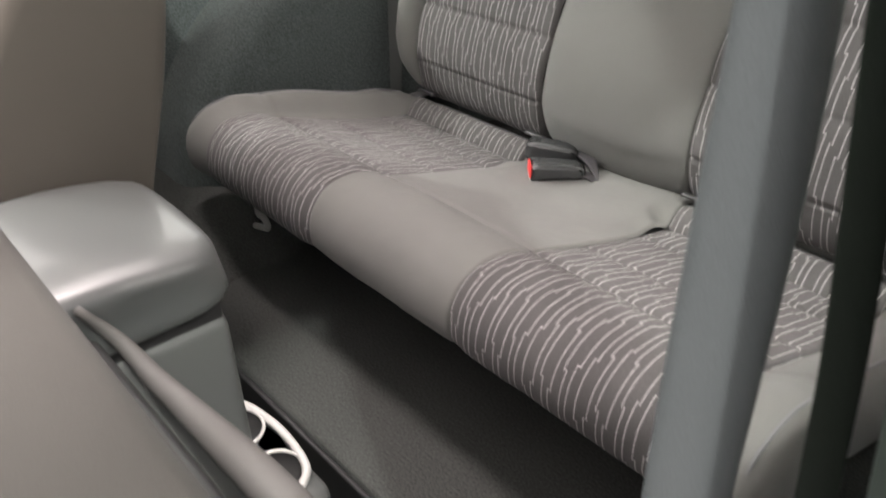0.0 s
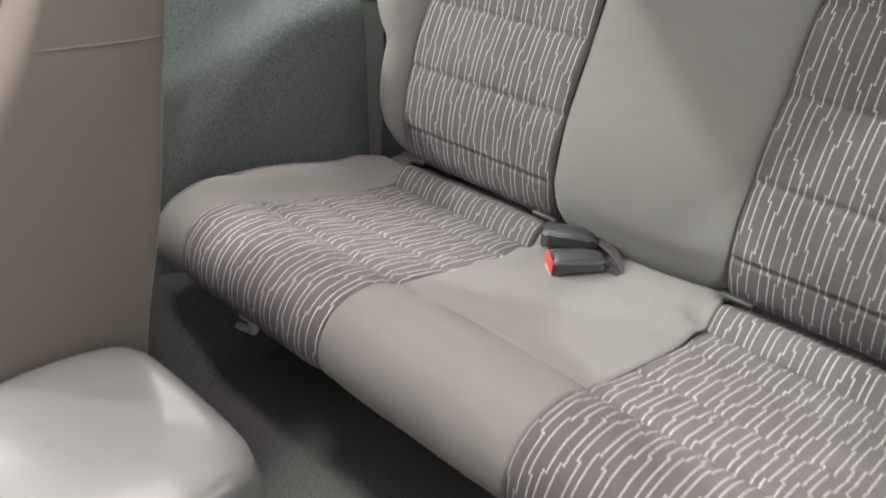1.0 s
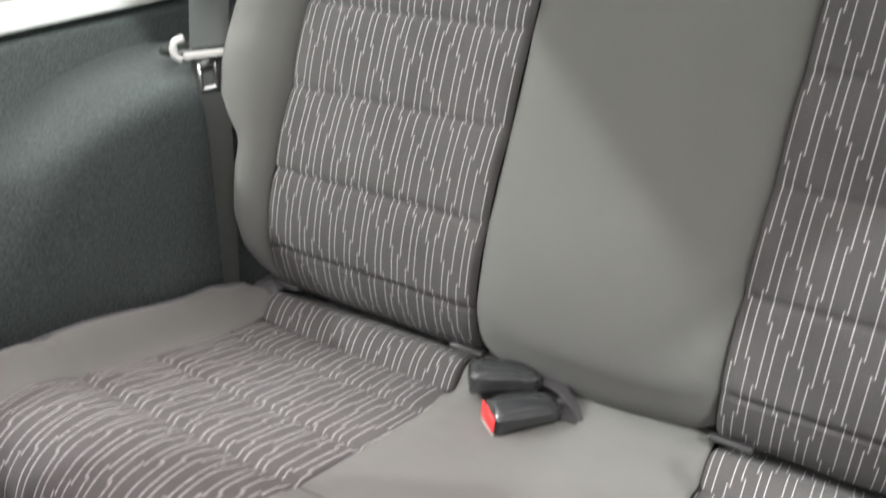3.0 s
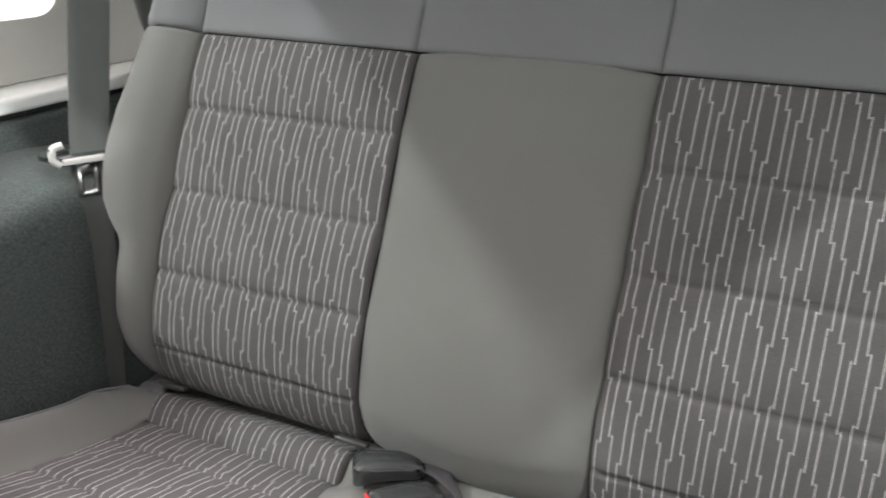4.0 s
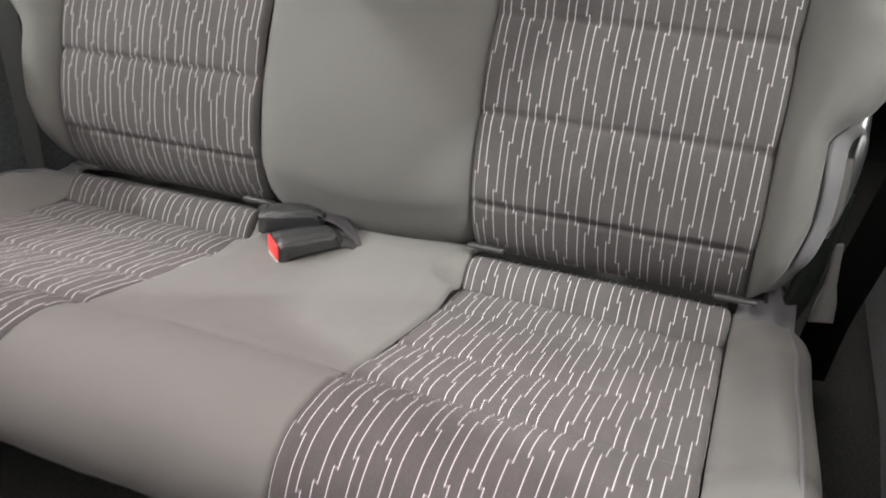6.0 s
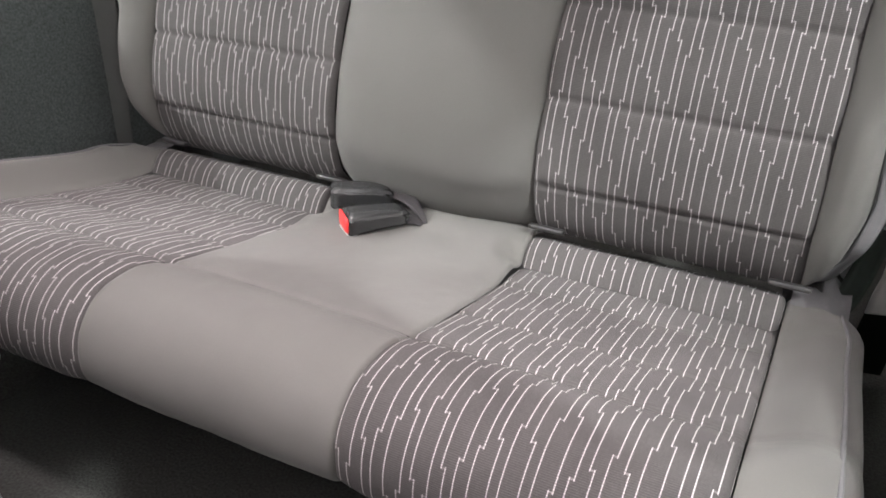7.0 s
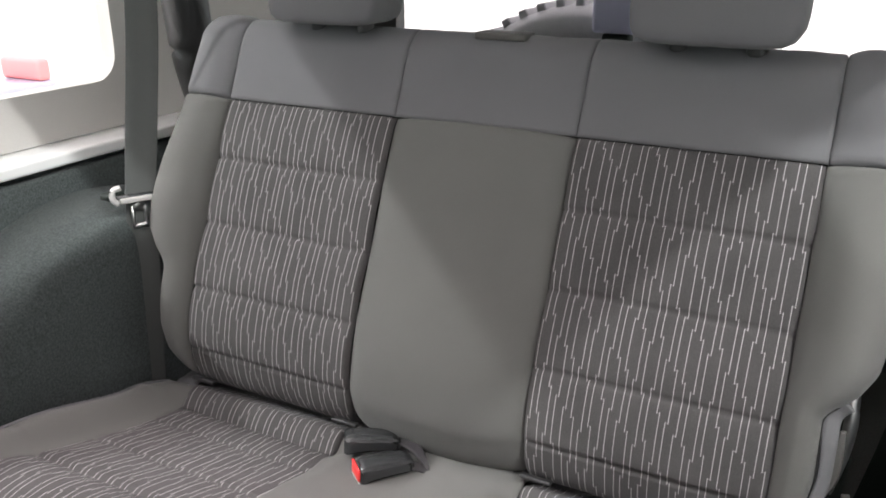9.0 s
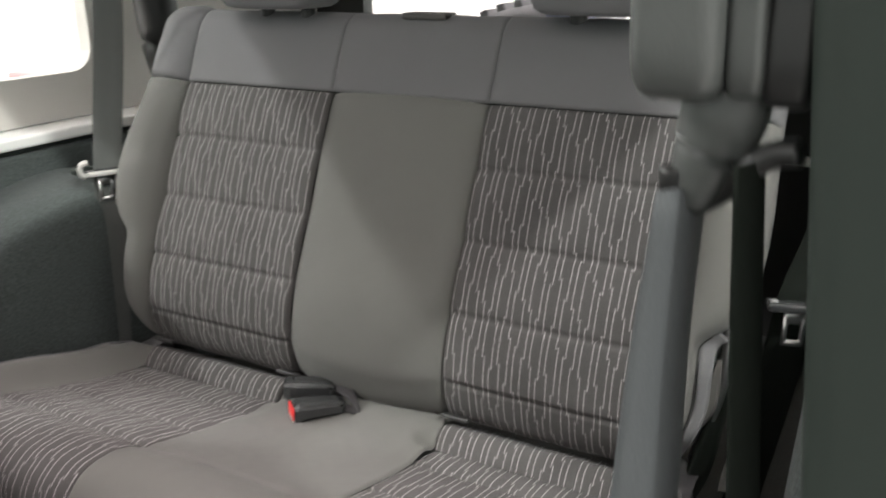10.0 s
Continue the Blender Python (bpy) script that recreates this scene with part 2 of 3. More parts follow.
def plate(outer, holes, x0, x1, corner=0.05, axis="x"):
    """A wall between x0 and x1 over the rectangle outer (a0, a1, b0, b1), with one rounded opening."""
    a0, a1, b0, b1 = outer
    h0, h1, k0, k1 = holes
    inner, rim = [], []
    n = 6
    for cx, cy, st in ((h1 - corner, k0 + corner, -90), (h1 - corner, k1 - corner, 0), (h0 + corner, k1 - corner, 90), (h0 + corner, k0 + corner, 180)):
        for i in range(n + 1):
            t = radians(st + 90 * i / n)
            inner.append((cx + corner * math.cos(t), cy + corner * math.sin(t)))
            rim.append({-90: (a1, b0), 0: (a1, b1), 90: (a0, b1), 180: (a0, b0)}[st])
    bm = bmesh.new()
    put = (lambda x, a, b: (x, a, b)) if axis == "x" else (lambda x, a, b: (a, x, b))
    rings = [[bm.verts.new(put(x, *p)) for p in loop] for x, loop in ((x0, rim), (x0, inner), (x1, inner), (x1, rim))]
    m = len(inner)
    for r in range(4):
        p, q = rings[r], rings[(r + 1) % 4]
        for i in range(m):
            bm.faces.new((p[i], p[(i + 1) % m], q[(i + 1) % m], q[i]))
    bmesh.ops.remove_doubles(bm, verts=bm.verts, dist=1e-5)
    return bm


def smoothstep(a, b, x):
    t = min(1.0, max(0.0, (x - a) / (b - a)))
    return t * t * (3 - 2 * t)

# ---- rear bench ----
class Profile:
    """A line in the plane x = 0, by its length, with its outward normal."""

    def __init__(self, points, flip=1):
        self.p, self.length = curve(points, 600)
        self.s = np.linspace(0, self.length, 600)
        d = np.gradient(self.p, axis=0)
        d /= np.linalg.norm(d, axis=1)[:, None]
        self.n = np.c_[-d[:, 1], d[:, 0]] * flip

    def at(self, s):
        y, z = (np.interp(s, self.s, self.p[:, k]) for k in (0, 1))
        m, q = (np.interp(s, self.s, self.n[:, k]) for k in (0, 1))
        return y, z, m, q

    def find(self, axis, value, lo=0.0, hi=1.0):
        """The length at which the line reaches that y (axis 0) or z (axis 1)."""
        inside = (self.s >= lo * self.length) & (self.s <= hi * self.length)
        i = np.argmin(np.where(inside, np.abs(self.p[:, axis] - value), 9))
        return self.s[i]

    def place(self, x, s, d):
        y, z, m, q = self.at(s)
        return (x, y + m * d, z + q * d)


def spread(a, b, n, tight=0.006):
    """n places from a to b, with a few crowded to both ends for the turned-in seams."""
    return sorted({a, a + tight * 0.25, a + tight, a + tight * 2, b - tight * 2, b - tight, b - tight * 0.25, b, *np.linspace(a, b, n)})


def seam_dip(s, seams, depth, reach):
    return -sum(depth * math.exp(-((s - q) / reach) ** 2) for q in seams)


def edge_dip(x, a, b, reach, depth):
    e = min(x - a, b - x)
    return -depth * (1 - min(1.0, max(0.0, e) / reach)) ** 2.2


def cover(name, prof, x0, x1, s0, s1, swell, mat, parent, label="", nx=40, ns=60, reach=0.012, depth=0.006, shift=0.0, slide=0.0):
    """One sewn piece of the cover between x0 and x1 and the lengths s0 and s1; swell(x, s) lifts it. Its edges turn in."""
    def place(x, s):
        d = swell(x, s) + edge_dip(x, x0, x1, reach, depth) + edge_dip(s, s0, s1, reach * 0.7, depth * 0.8)
        if x in (x0, x1) or s in (s0, s1):
            d -= 0.0025
        wob = 0.0012 * noise.noise((x * 17, s * 17, 3.0 + shift)) + 0.0005 * noise.noise((x * 55, s * 55, 9.0))
        return prof.place(x, s, d + wob)
    bm = sheet(place, spread(x0, x1, nx), spread(s0, s1, ns), lambda x, s: (x + shift, s + slide))
    return part(name, bm, mat, parent, label)


bench = thing("rear_bench_seat", "grey cloth rear bench seat with two striped seating places", "car seat", (0, -0.1, 0.30))
BACK = Profile([(0.085, 0.440), (0.062, 0.440), (0.040, 0.445), (0.023, 0.457), (0.011, 0.477), (0.003, 0.504), (0.000, 0.534), (0.022, 0.619), (0.066, 0.714), (0.109, 0.812), (0.152, 0.899), (0.186, 0.972),
                (0.203, 1.000), (0.230, 1.014), (0.262, 1.004), (0.276, 0.965), (0.272, 0.900)], 1)
S = [BACK.find(1, z, 0.1, 0.75) for z in (0.520, 0.619, 0.714, 0.812, 0.899)]
S_LOW, S_TOP = 0.0, BACK.length


# the striped cloth is cut so that a line falls just inside the inner seam
LINES = 0.5 * 0.01165 - 0.1467


def back_puff(x, s):
    """Padded ribs between the cross seams."""
    low = max([S_LOW, *[q for q in S if q <= s]])
    high = min([S[-1], *[q for q in S if q > s]])
    t = (s - low) / max(1e-6, high - low)
    return 0.0052 * math.sin(math.pi * min(1, max(0, t))) ** 0.6 + seam_dip(s, S[:-1], 0.0035, 0.0025)


def middle_puff(x, s):
    return 0.017 * (1 - (abs(x - 0.0015) / 0.1385) ** 2.1) + 0.010 * math.exp(-((s - S[0] - 0.055) / 0.080) ** 2) * (1 - (abs(x - 0.0015) / 0.1385) ** 4)


for a, b, sh, along in ((-0.446, -0.137, LINES + 0.001, 0.03435), (0.140, 0.446, LINES, 0.0)):
    under(cover("back_insert", BACK, a, b, S_LOW, S[-1], back_puff, STRIPE, None, "dark cloth with jogging white stitched lines", 46, 130, shift=sh, slide=along), bench)
under(cover("back_middle", BACK, -0.137, 0.140, S_LOW, S[-1], middle_puff, PLAIN, None, "plain grey cloth", 40, 70, 0.030, 0.006), bench)
for a, b in ((-0.446, -0.137), (-0.137, 0.140), (0.140, 0.446)):
    under(cover("top_band", BACK, a, b, S[-1], S_TOP, lambda x, s: 0.002, BAND, None, "plain darker grey cloth", 36, 50, 0.005, 0.002), bench)

# side bolsters: outer edge and forward swell by height
OUT_Z = [0.44, 0.46, 0.48, 0.51, 0.555, 0.60, 0.638, 0.648, 0.657, 0.668, 0.69, 0.72, 0.76, 0.80, 0.88, 0.97, 1.02, 1.06]
OUT_X = {-1: [0.436, 0.450, 0.466, 0.484, 0.503, 0.505, 0.505, 0.510, 0.519, 0.531, 0.550, 0.558, 0.557, 0.552, 0.540, 0.536, 0.535, 0.53],
         1: [0.432, 0.452, 0.466, 0.479, 0.491, 0.491, 0.490, 0.499, 0.512, 0.524, 0.538, 0.543, 0.546, 0.546, 0.541, 0.537, 0.535, 0.53]}
SWELL_Z = [0.44, 0.46, 0.50, 0.54, 0.60, 0.645, 0.665, 0.69, 0.74, 0.80, 0.88, 0.97, 1.02, 1.06]
SWELL = [0.000, 0.004, 0.010, 0.014, 0.018, 0.020, 0.028, 0.033, 0.036, 0.032, 0.020, 0.012, 0.008, 0.00]
SECT = [(0.0, 0.0, -0.005), (0.02, 0.05, -0.001), (0.15, 0.45, 0.0), (0.42, 0.95, 0.0), (0.70, 1.0, 0.0), (0.90, 0.55, 0.0), (0.99, 0.0, -0.012), (1.0, 0.0, -0.045), (0.97, 0.0, -0.085), (0.80, 0.0, -0.11)]


CREST = BACK.find(1, 1.014, 0.5, 1.0)


def outer(s, sign):
    """The cover's outer edge by the length along the back, rounded off at the top corner."""
    t = min(1.0, max(0.0, (s - CREST + 0.045) / 0.050))
    return float(np.interp(min(BACK.at(s)[1], 0.99), OUT_Z, OUT_X[sign])) - 0.036 * (1 - math.sqrt(1 - t * t))


def bolster(sign, s0, s1, mat, name, ns, fold=0.012):
    sect, _ = curve(SECT, 34)

    def place(i, s):
        f, k, d = sect[int(i)]
        z = BACK.at(s)[1] if s < CREST else 1.02
        xo = outer(s, sign)
        amp = np.interp(z, SWELL_Z, SWELL)
        x = 0.4455 + (xo - 0.4455) * f
        lift = amp * k + d + edge_dip(s, s0, s1, fold, fold * 0.5) - (0.005 if s in (s0, s1) else 0)
        lift += 0.0015 * noise.noise((x * 20, s * 20, 7.0 * sign))
        y, zz, m, q = BACK.at(s)
        if d < -0.008:
            return (sign * x, y + 0.93 * abs(d) + m * (amp * k), zz + 0.3 * d)
        return (sign * x, y + m * lift, zz + q * lift)
    return part(name, sheet(place, [float(i) for i in range(34)], spread(s0, s1, ns)), mat)


for sign in (-1, 1):
    under(tagged(bolster(sign, S_LOW, S[-1], PLAIN, "back_bolster", 80), "plain grey cloth side bolster"), bench)
    under(tagged(bolster(sign, S[-1], S_TOP, BAND, "top_corner", 60), "rounded grey cloth corner"), bench)
    # hem of the cover below the notch, folded back over the frame
    heights = (0.652, 0.635, 0.60, 0.56, 0.525, 0.495, 0.470, 0.455)
    lengths = [BACK.find(1, z, 0.05, 0.7) for z in heights]
    edge = [(sign * outer(q, sign), *BACK.at(q)[:2]) for q in lengths]
    hem = ribbon([(x + sign * 0.0085, y + 0.014 + 0.003 * math.sin(9 * i), z) for i, (x, y, z) in enumerate(edge)], [(sign, 0.55, 0.0)], [0.026, 0.021, 0.018, 0.017, 0.017, 0.016, 0.014, 0.012], 0.005, 60)
    under(part("cover_hem", hem, BAND, None, "grey hem of the cover, folded back"), bench)
    under(part("seam", tube([(x - sign * 0.0005, y + 0.002, z) for x, y, z in edge], 0.0011, 60, 6), BLACK, None, "dark sewn seam"), bench)
    inner = ribbon([(sign * 0.512, 0.052, 0.615), (sign * 0.510, 0.046, 0.585), (sign * 0.507, 0.040, 0.550), (sign * 0.498, 0.038, 0.520)], [(sign, 0.5, 0.0)], [0.006, 0.016, 0.018, 0.005], 0.004, 30)
    under(part("lining_flap", inner, RIM, None, "mauve-grey lining peeping out of the cover"), bench)
    under(part("frame_bracket", tube([(sign * 0.500, 0.205, 0.88), (sign * 0.512, 0.150, 0.76), (sign * 0.516, 0.088, 0.655), (sign * 0.519, 0.070, 0.61), (sign * 0.512, 0.068, 0.55), (sign * 0.49, 0.072, 0.45)], 0.008, 50, 12), STEEL, None, "bare metal seat frame tube"), bench)
for sign in (-1, 1):
    arm = ribbon([(sign * 0.520, 0.072, 0.570), (sign * 0.514, 0.070, 0.53), (sign * 0.506, 0.068, 0.48), (sign * 0.496, 0.064, 0.43), (sign * 0.480, 0.060, 0.385)], [(sign * 0.8, 0.8, 0)], [0.014, 0.026, 0.034, 0.036, 0.034], 0.008, 40)
    under(part("recliner_arm", arm, TRIM, None, "dark plastic recliner cover"), bench)
    post = ribbon([(sign * 0.531, 0.118, 0.488), (sign * 0.533, 0.118, 0.455), (sign * 0.534, 0.118, 0.420), (sign * 0.534, 0.118, 0.395), (sign * 0.534, 0.118, 0.385)], [(sign, 0.3, 0)], [0.010, 0.010, 0.013, 0.024, 0.028], 0.004, 40)
    under(part("side_bracket", post, SILVER, None, "pale painted side bracket with a flared foot"), bench)
under(part("back_shell", box(-0.50, 0.50, 0.145, 0.215, 0.46, 0.98, 0.03, 4, Matrix.Rotation(radians(-20), 4, "X")), TRIM, None, "dark grey backing of the seat"), bench)
under(part("release_tab", box(-0.037, 0.042, 0.205, 0.245, 1.010, 1.020, 0.004), RIM, None, "grey plastic release tab"), bench)

# cushion
ROLL = [(-0.297, 0.498), (-0.322, 0.510), (-0.350, 0.518), (-0.386, 0.517), (-0.411, 0.504), (-0.427, 0.482), (-0.432, 0.456), (-0.427, 0.434), (-0.405, 0.420), (-0.36, 0.415)]
SEAT = Profile([(-0.034, 0.424), (-0.108, 0.440), (-0.182, 0.460), *ROLL], -1)
Q = [SEAT.find(0, y, 0, 0.7) for y in (-0.095, -0.205, -0.297)]
STRIP = Profile([(0.050, 0.424), (0.026, 0.434), (0.007, 0.446), (-0.007, 0.450), (-0.022, 0.443), (-0.034, 0.427), (-0.036, 0.415)], -1)


def seat_puff(x, s):
    marks = [0.0, *Q, SEAT.length]
    for low, high in zip(marks, marks[1:]):
        if low <= s <= high:
            t = (s - low) / (high - low)
            edge = min(abs(abs(x) - 0.143), abs(abs(x) - 0.440))
            return 0.0035 * math.sin(math.pi * t) ** 0.5 * smoothstep(0.0, 0.03, edge) + seam_dip(s, Q[:2], 0.0042, 0.0028) + seam_dip(s, Q[2:], 0.0068, 0.0050)
    return 0.0


MIDDLE = Profile([(0.045, 0.437), (0.018, 0.447), (-0.010, 0.449), (-0.050, 0.446), (-0.108, 0.449), (-0.182, 0.464), *ROLL], -1)
FOLD, FRONT = MIDDLE.find(0, -0.034, 0, 0.5), MIDDLE.find(0, -0.297, 0, 0.7)


def seat_middle(x, s):
    """Plain middle, drawn down at both sides where the neighbours fold."""
    pull = -0.017 * smoothstep(0.105, 0.143, abs(x)) * math.exp(-((s - FOLD) / 0.020) ** 2) - 0.006 * smoothstep(0.11, 0.143, abs(x)) * math.exp(-((s - FOLD - 0.06) / 0.04) ** 2)
    return 0.003 * (1 - (abs(x) / 0.143) ** 2.5) + seam_dip(s, [FRONT], 0.004, 0.004) + 0.002 * noise.noise((x * 8, s * 8, 2.0)) + pull


for a, b, sh in ((-0.443, -0.143, LINES + 0.004), (0.143, 0.436, LINES)):
    under(cover("cushion_insert", SEAT, a, b, 0.0, SEAT.length, seat_puff, STRIPE, None, "dark cloth with jogging white stitched lines", 46, 150, 0.006, 0.002, sh), bench)
    under(cover("rear_strip", STRIP, a, b, 0.0, STRIP.length, lambda x, s: 0.0, STRIPE, None, "dark cloth with jogging white stitched lines", 40, 24, 0.008, 0.006, sh), bench)
under(cover("cushion_middle", MIDDLE, -0.143, 0.143, 0.0, MIDDLE.length, seat_middle, PLAIN, None, "plain grey cloth", 60, 130, 0.006, 0.002), bench)
SIDE = [(0.0, -0.0035), (0.02, -0.0005), (0.10, 0.001), (0.30, 0.004), (0.60, 0.006), (0.82, 0.003), (0.95, -0.006), (1.0, -0.022), (1.02, -0.05), (0.99, -0.08), (0.9, -0.10)]
FLANK = Profile([(0.006, 0.443), (-0.016, 0.440), (-0.034, 0.436), (-0.060, 0.434), (-0.108, 0.441), (-0.182, 0.461), *ROLL], -1)
LAST, TUCK = FLANK.find(0, -0.297, 0, 0.7), FLANK.find(0, -0.034, 0, 0.7)
for sign in (-1, 1):
    sect, _ = curve(SIDE, 30)

    def place(i, s):
        f, d = sect[int(i)]
        back, s = min(0.0, s), max(0.0, s)
        corner = 0.036 * (1 - math.sqrt(1 - (1 - min(1.0, s / 0.045)) ** 2))
        wide = (0.082 - corner) * (0.75 + 0.25 * smoothstep(0, 0.10, FLANK.length - s))
        x = 0.4375 + wide * f
        y, z, m, q = FLANK.at(s)
        lift = (0.026 if sign < 0 else 0.016) * smoothstep(0.0, 0.6, f) * smoothstep(0.0, 0.075, s) * (1 - smoothstep(0.24, 0.44, s)) - 0.004 * (1 - smoothstep(0.0, 0.35, f)) * math.exp(-((s - TUCK) / 0.020) ** 2) - 0.010 * f * (1 - smoothstep(0, 0.015, s))
        d2 = d + seam_dip(s, [LAST], 0.003, 0.003) + 0.002 * noise.noise((sign * x * 15, s * 15, 4.0)) + lift
        # s below zero runs down the rear face
        y, z = y - 0.15 * back, z + back
        if d < -0.014:
            return (sign * x, y + m * -0.014 * 0.5 + (0.3 * (d + 0.014) if q < 0.3 else 0) * m, z + q * (lift - 0.014) + (d + 0.014) * max(0.15, q))
        return (sign * x, y + m * d2, z + q * d2)
    lengths = [-0.045, -0.03, -0.015, -0.004, *spread(0.0, FLANK.length, 90)]
    bol = part("cushion_bolster", sheet(place, [float(i) for i in range(30)], lengths), PLAIN)
    under(tagged(bol, "plain grey cloth side bolster"), bench)
    # welt along the outer edge
    line = [place(19.0, s) for s in np.linspace(0.012, FLANK.length - 0.1, 10)]
    under(part("welt", tube(line, 0.0022, 60, 6), BAND, None, "narrow sewn welt"), bench)
    flap = sheet(lambda u, v: (sign * (0.440 + 0.060 * u), 0.070 - 0.075 * v + 0.006 * noise.noise((u * 3, v * 3, sign)), 0.452 - 0.006 * v - 0.016 * u * u + 0.006 * noise.noise((u * 4, v * 4, 5.0 + sign))),
                 list(np.linspace(0, 1, 16)), list(np.linspace(0, 1, 16)))
    under(part("cover_flap", flap, BAND, None, "creased dark grey cloth flap"), bench)
    seam = [place(float(i), LAST) for i in range(0, 20, 2)]
    under(part("seam", tube(seam, 0.0010, 40, 6), STRAP, None, "sewn cross seam"), bench)
line = [MIDDLE.place(x, FRONT, seat_middle(x, FRONT) + 0.0004) for x in np.linspace(-0.140, 0.140, 12)]
under(part("seam", tube(line, 0.0007, 60, 6), STRAP, None, "sewn cross seam"), bench)
under(part("seat_pan", box(-0.50, 0.50, -0.40, 0.05, 0.395, 0.425, 0.012), BLACK, None, "black steel seat pan"), bench)
for x in (-0.38, 0.38):
    under(part("leg", tube([(x, -0.20, 0.405), (x, -0.20, 0.35), (x, -0.20, 0.252)], 0.014, 16, 10), BLACK, None, "black steel leg"), bench)
for hook in ([(-0.384, -0.385, 0.384), (-0.376, -0.389, 0.376), (-0.358, -0.391, 0.378), (-0.346, -0.392, 0.371), (-0.350, -0.391, 0.361), (-0.372, -0.390, 0.354), (-0.394, -0.389, 0.347)],
             [(0.420, -0.345, 0.345), (0.432, -0.333, 0.349), (0.452, -0.331, 0.371), (0.478, -0.330, 0.398), (0.490, -0.330, 0.402)]):
    under(part("latch_bracket", tube(hook, 0.0055, 30, 8), SILVER, None, "pale metal latch hook"), bench)
for x in (-0.45, 0.45):
    under(part("rear_support", box(x - 0.02, x + 0.02, 0.03, 0.09, 0.25, 0.45, 0.006), BLACK, None, "black steel support"), bench)
for x in (-0.422, -0.146, 0.160, 0.436):
    h = box(-0.022, 0.022, -0.005, 0.007, -0.003, 0.003, 0.002, 2)
    bmesh.ops.transform(h, matrix=pose(x, 0.002, 0.4625, -18), verts=h.verts)
    under(part("hinge_plate", h, HINGE, None, "narrow dark metal hinge plate"), bench)

for x0, x1 in ((-0.368, -0.172), (0.192, 0.398)):
    bm = bmesh.new()
    bmesh.ops.create_cube(bm, size=1)
    bmesh.ops.subdivide_edges(bm, edges=bm.edges[:], cuts=10, use_grid_fill=True)
    for v in bm.verts:
        p = v.co * 2
        r = (sum(abs(c) ** 8 for c in p)) ** 0.125
        q = p / max(r, 1e-6) if r > 1 else p
        bow = 0.012 * (1 - q.x ** 2)
        v.co = Vector(((x0 + x1) / 2 + q.x * (x1 - x0) / 2, 0.215 + q.y * 0.052 - bow * (q.y < 0) + 0.12 * q.z * 0.1, 1.118 + q.z * 0.095 ))
    head = under(part("headrest", bm, BAND, None, "grey cloth padded headrest"), bench)
    for px in (x0 + 0.055, x1 - 0.055):
        post = part("post", tube([(px, 0.222, 0.99), (px, 0.222, 1.02), (px, 0.222, 1.06)], 0.006, 12, 10), STEEL, None, "steel headrest post")
        post.parent = head
        sleeve = part("sleeve", tube([(px, 0.222, 1.008), (px, 0.222, 1.022)], 0.013, 6, 14), BLACK, None, "black plastic sleeve")
        sleeve.parent = head


# ---- seat belt buckles on the cushion ----
def buckle(at, heading, lift, tilt, red, strap):
    b = thing("seat_belt_buckle", "black plastic buckle with a red release button, on the cushion" if red else "black plastic seat belt buckle lying face down on the cushion", "seat belt", at, "buckles of the rear bench")
    m = pose(0, 0, 0, tilt, lift, heading)
    # housing: long axis x, tapering towards the strap
    bm = bmesh.new()
    bmesh.ops.create_cube(bm, size=1)
    bmesh.ops.subdivide_edges(bm, edges=bm.edges[:], cuts=6, use_grid_fill=True)
    for v in bm.verts:
        x, y, z = v.co
        t = x + 0.5
        w = 0.040 - 0.008 * t ** 2
        h = 0.029 - 0.009 * t
        k = 1 - 0.16 * (abs(2 * y) ** 4) if abs(z) > 0.4 else 1
        v.co = Vector((0.080 * x, w * y * (0.94 if abs(z) > 0.45 else 1), h * z * k + 0.003 * (1 - 4 * x * x)))
    bmesh.ops.bevel(bm, geom=[e for e in bm.edges if e.calc_face_angle(0) > 0.9], offset=0.0042, segments=3, affect="EDGES")
    bmesh.ops.transform(bm, matrix=m, verts=bm.verts)
    part("housing", bm, BUCKLE, b)
    if red:
        bm = box(-0.0425, -0.0385, -0.0170, 0.0170, -0.007, 0.0125, 0.003, 2)
        bmesh.ops.transform(bm, matrix=m, verts=bm.verts)
        part("release_button", bm, RED, b, "red release button")
        bm = box(-0.0415, -0.0390, -0.0165, 0.0165, -0.0120, -0.0082, 0.001, 2)
        bmesh.ops.transform(bm, matrix=m, verts=bm.verts)
        part("slot", bm, SILVER, b, "pale slot for the tongue")
    pts = [tuple(Vector(p) - Vector(at)) for p in strap[0]]
    part("strap", ribbon(pts, strap[1], strap[2], 0.002), STRAP, b, "dark grey webbing strap")
    return b


buckle((-0.039, -0.062, 0.4590), 50, 3, 0, True, ([(-0.016, -0.040, 0.456), (0.002, -0.035, 0.453), (0.018, -0.035, 0.444)], [(-0.3, 0.9, 0.3)], [0.020, 0.014, 0.004]))
buckle((-0.080, -0.027, 0.4655), 34, 4, -4, False, ([(-0.056, -0.011, 0.466), (-0.040, -0.006, 0.468), (-0.018, -0.012, 0.466), (0.004, -0.024, 0.457), (0.019, -0.035, 0.443)], [(0.55, 0.8, 0.15)], [0.024, 0.021, 0.016, 0.009, 0.003]))
slit = tube([(0.013, -0.0345, 0.4475), (0.024, -0.0355, 0.4475), (0.042, -0.0365, 0.4470)], [0.0015, 0.0026, 0.0004], 20, 8, 0.6)
under(part("belt_slit", slit, BLACK, None, "dark slit for the belt straps"), bench)


# ---- body of the car ----
def setting(name, bm, mat, label, category, smooth=False):
    return tagged(part(name, bm, mat, None, "", smooth), label, category, kind="structure")


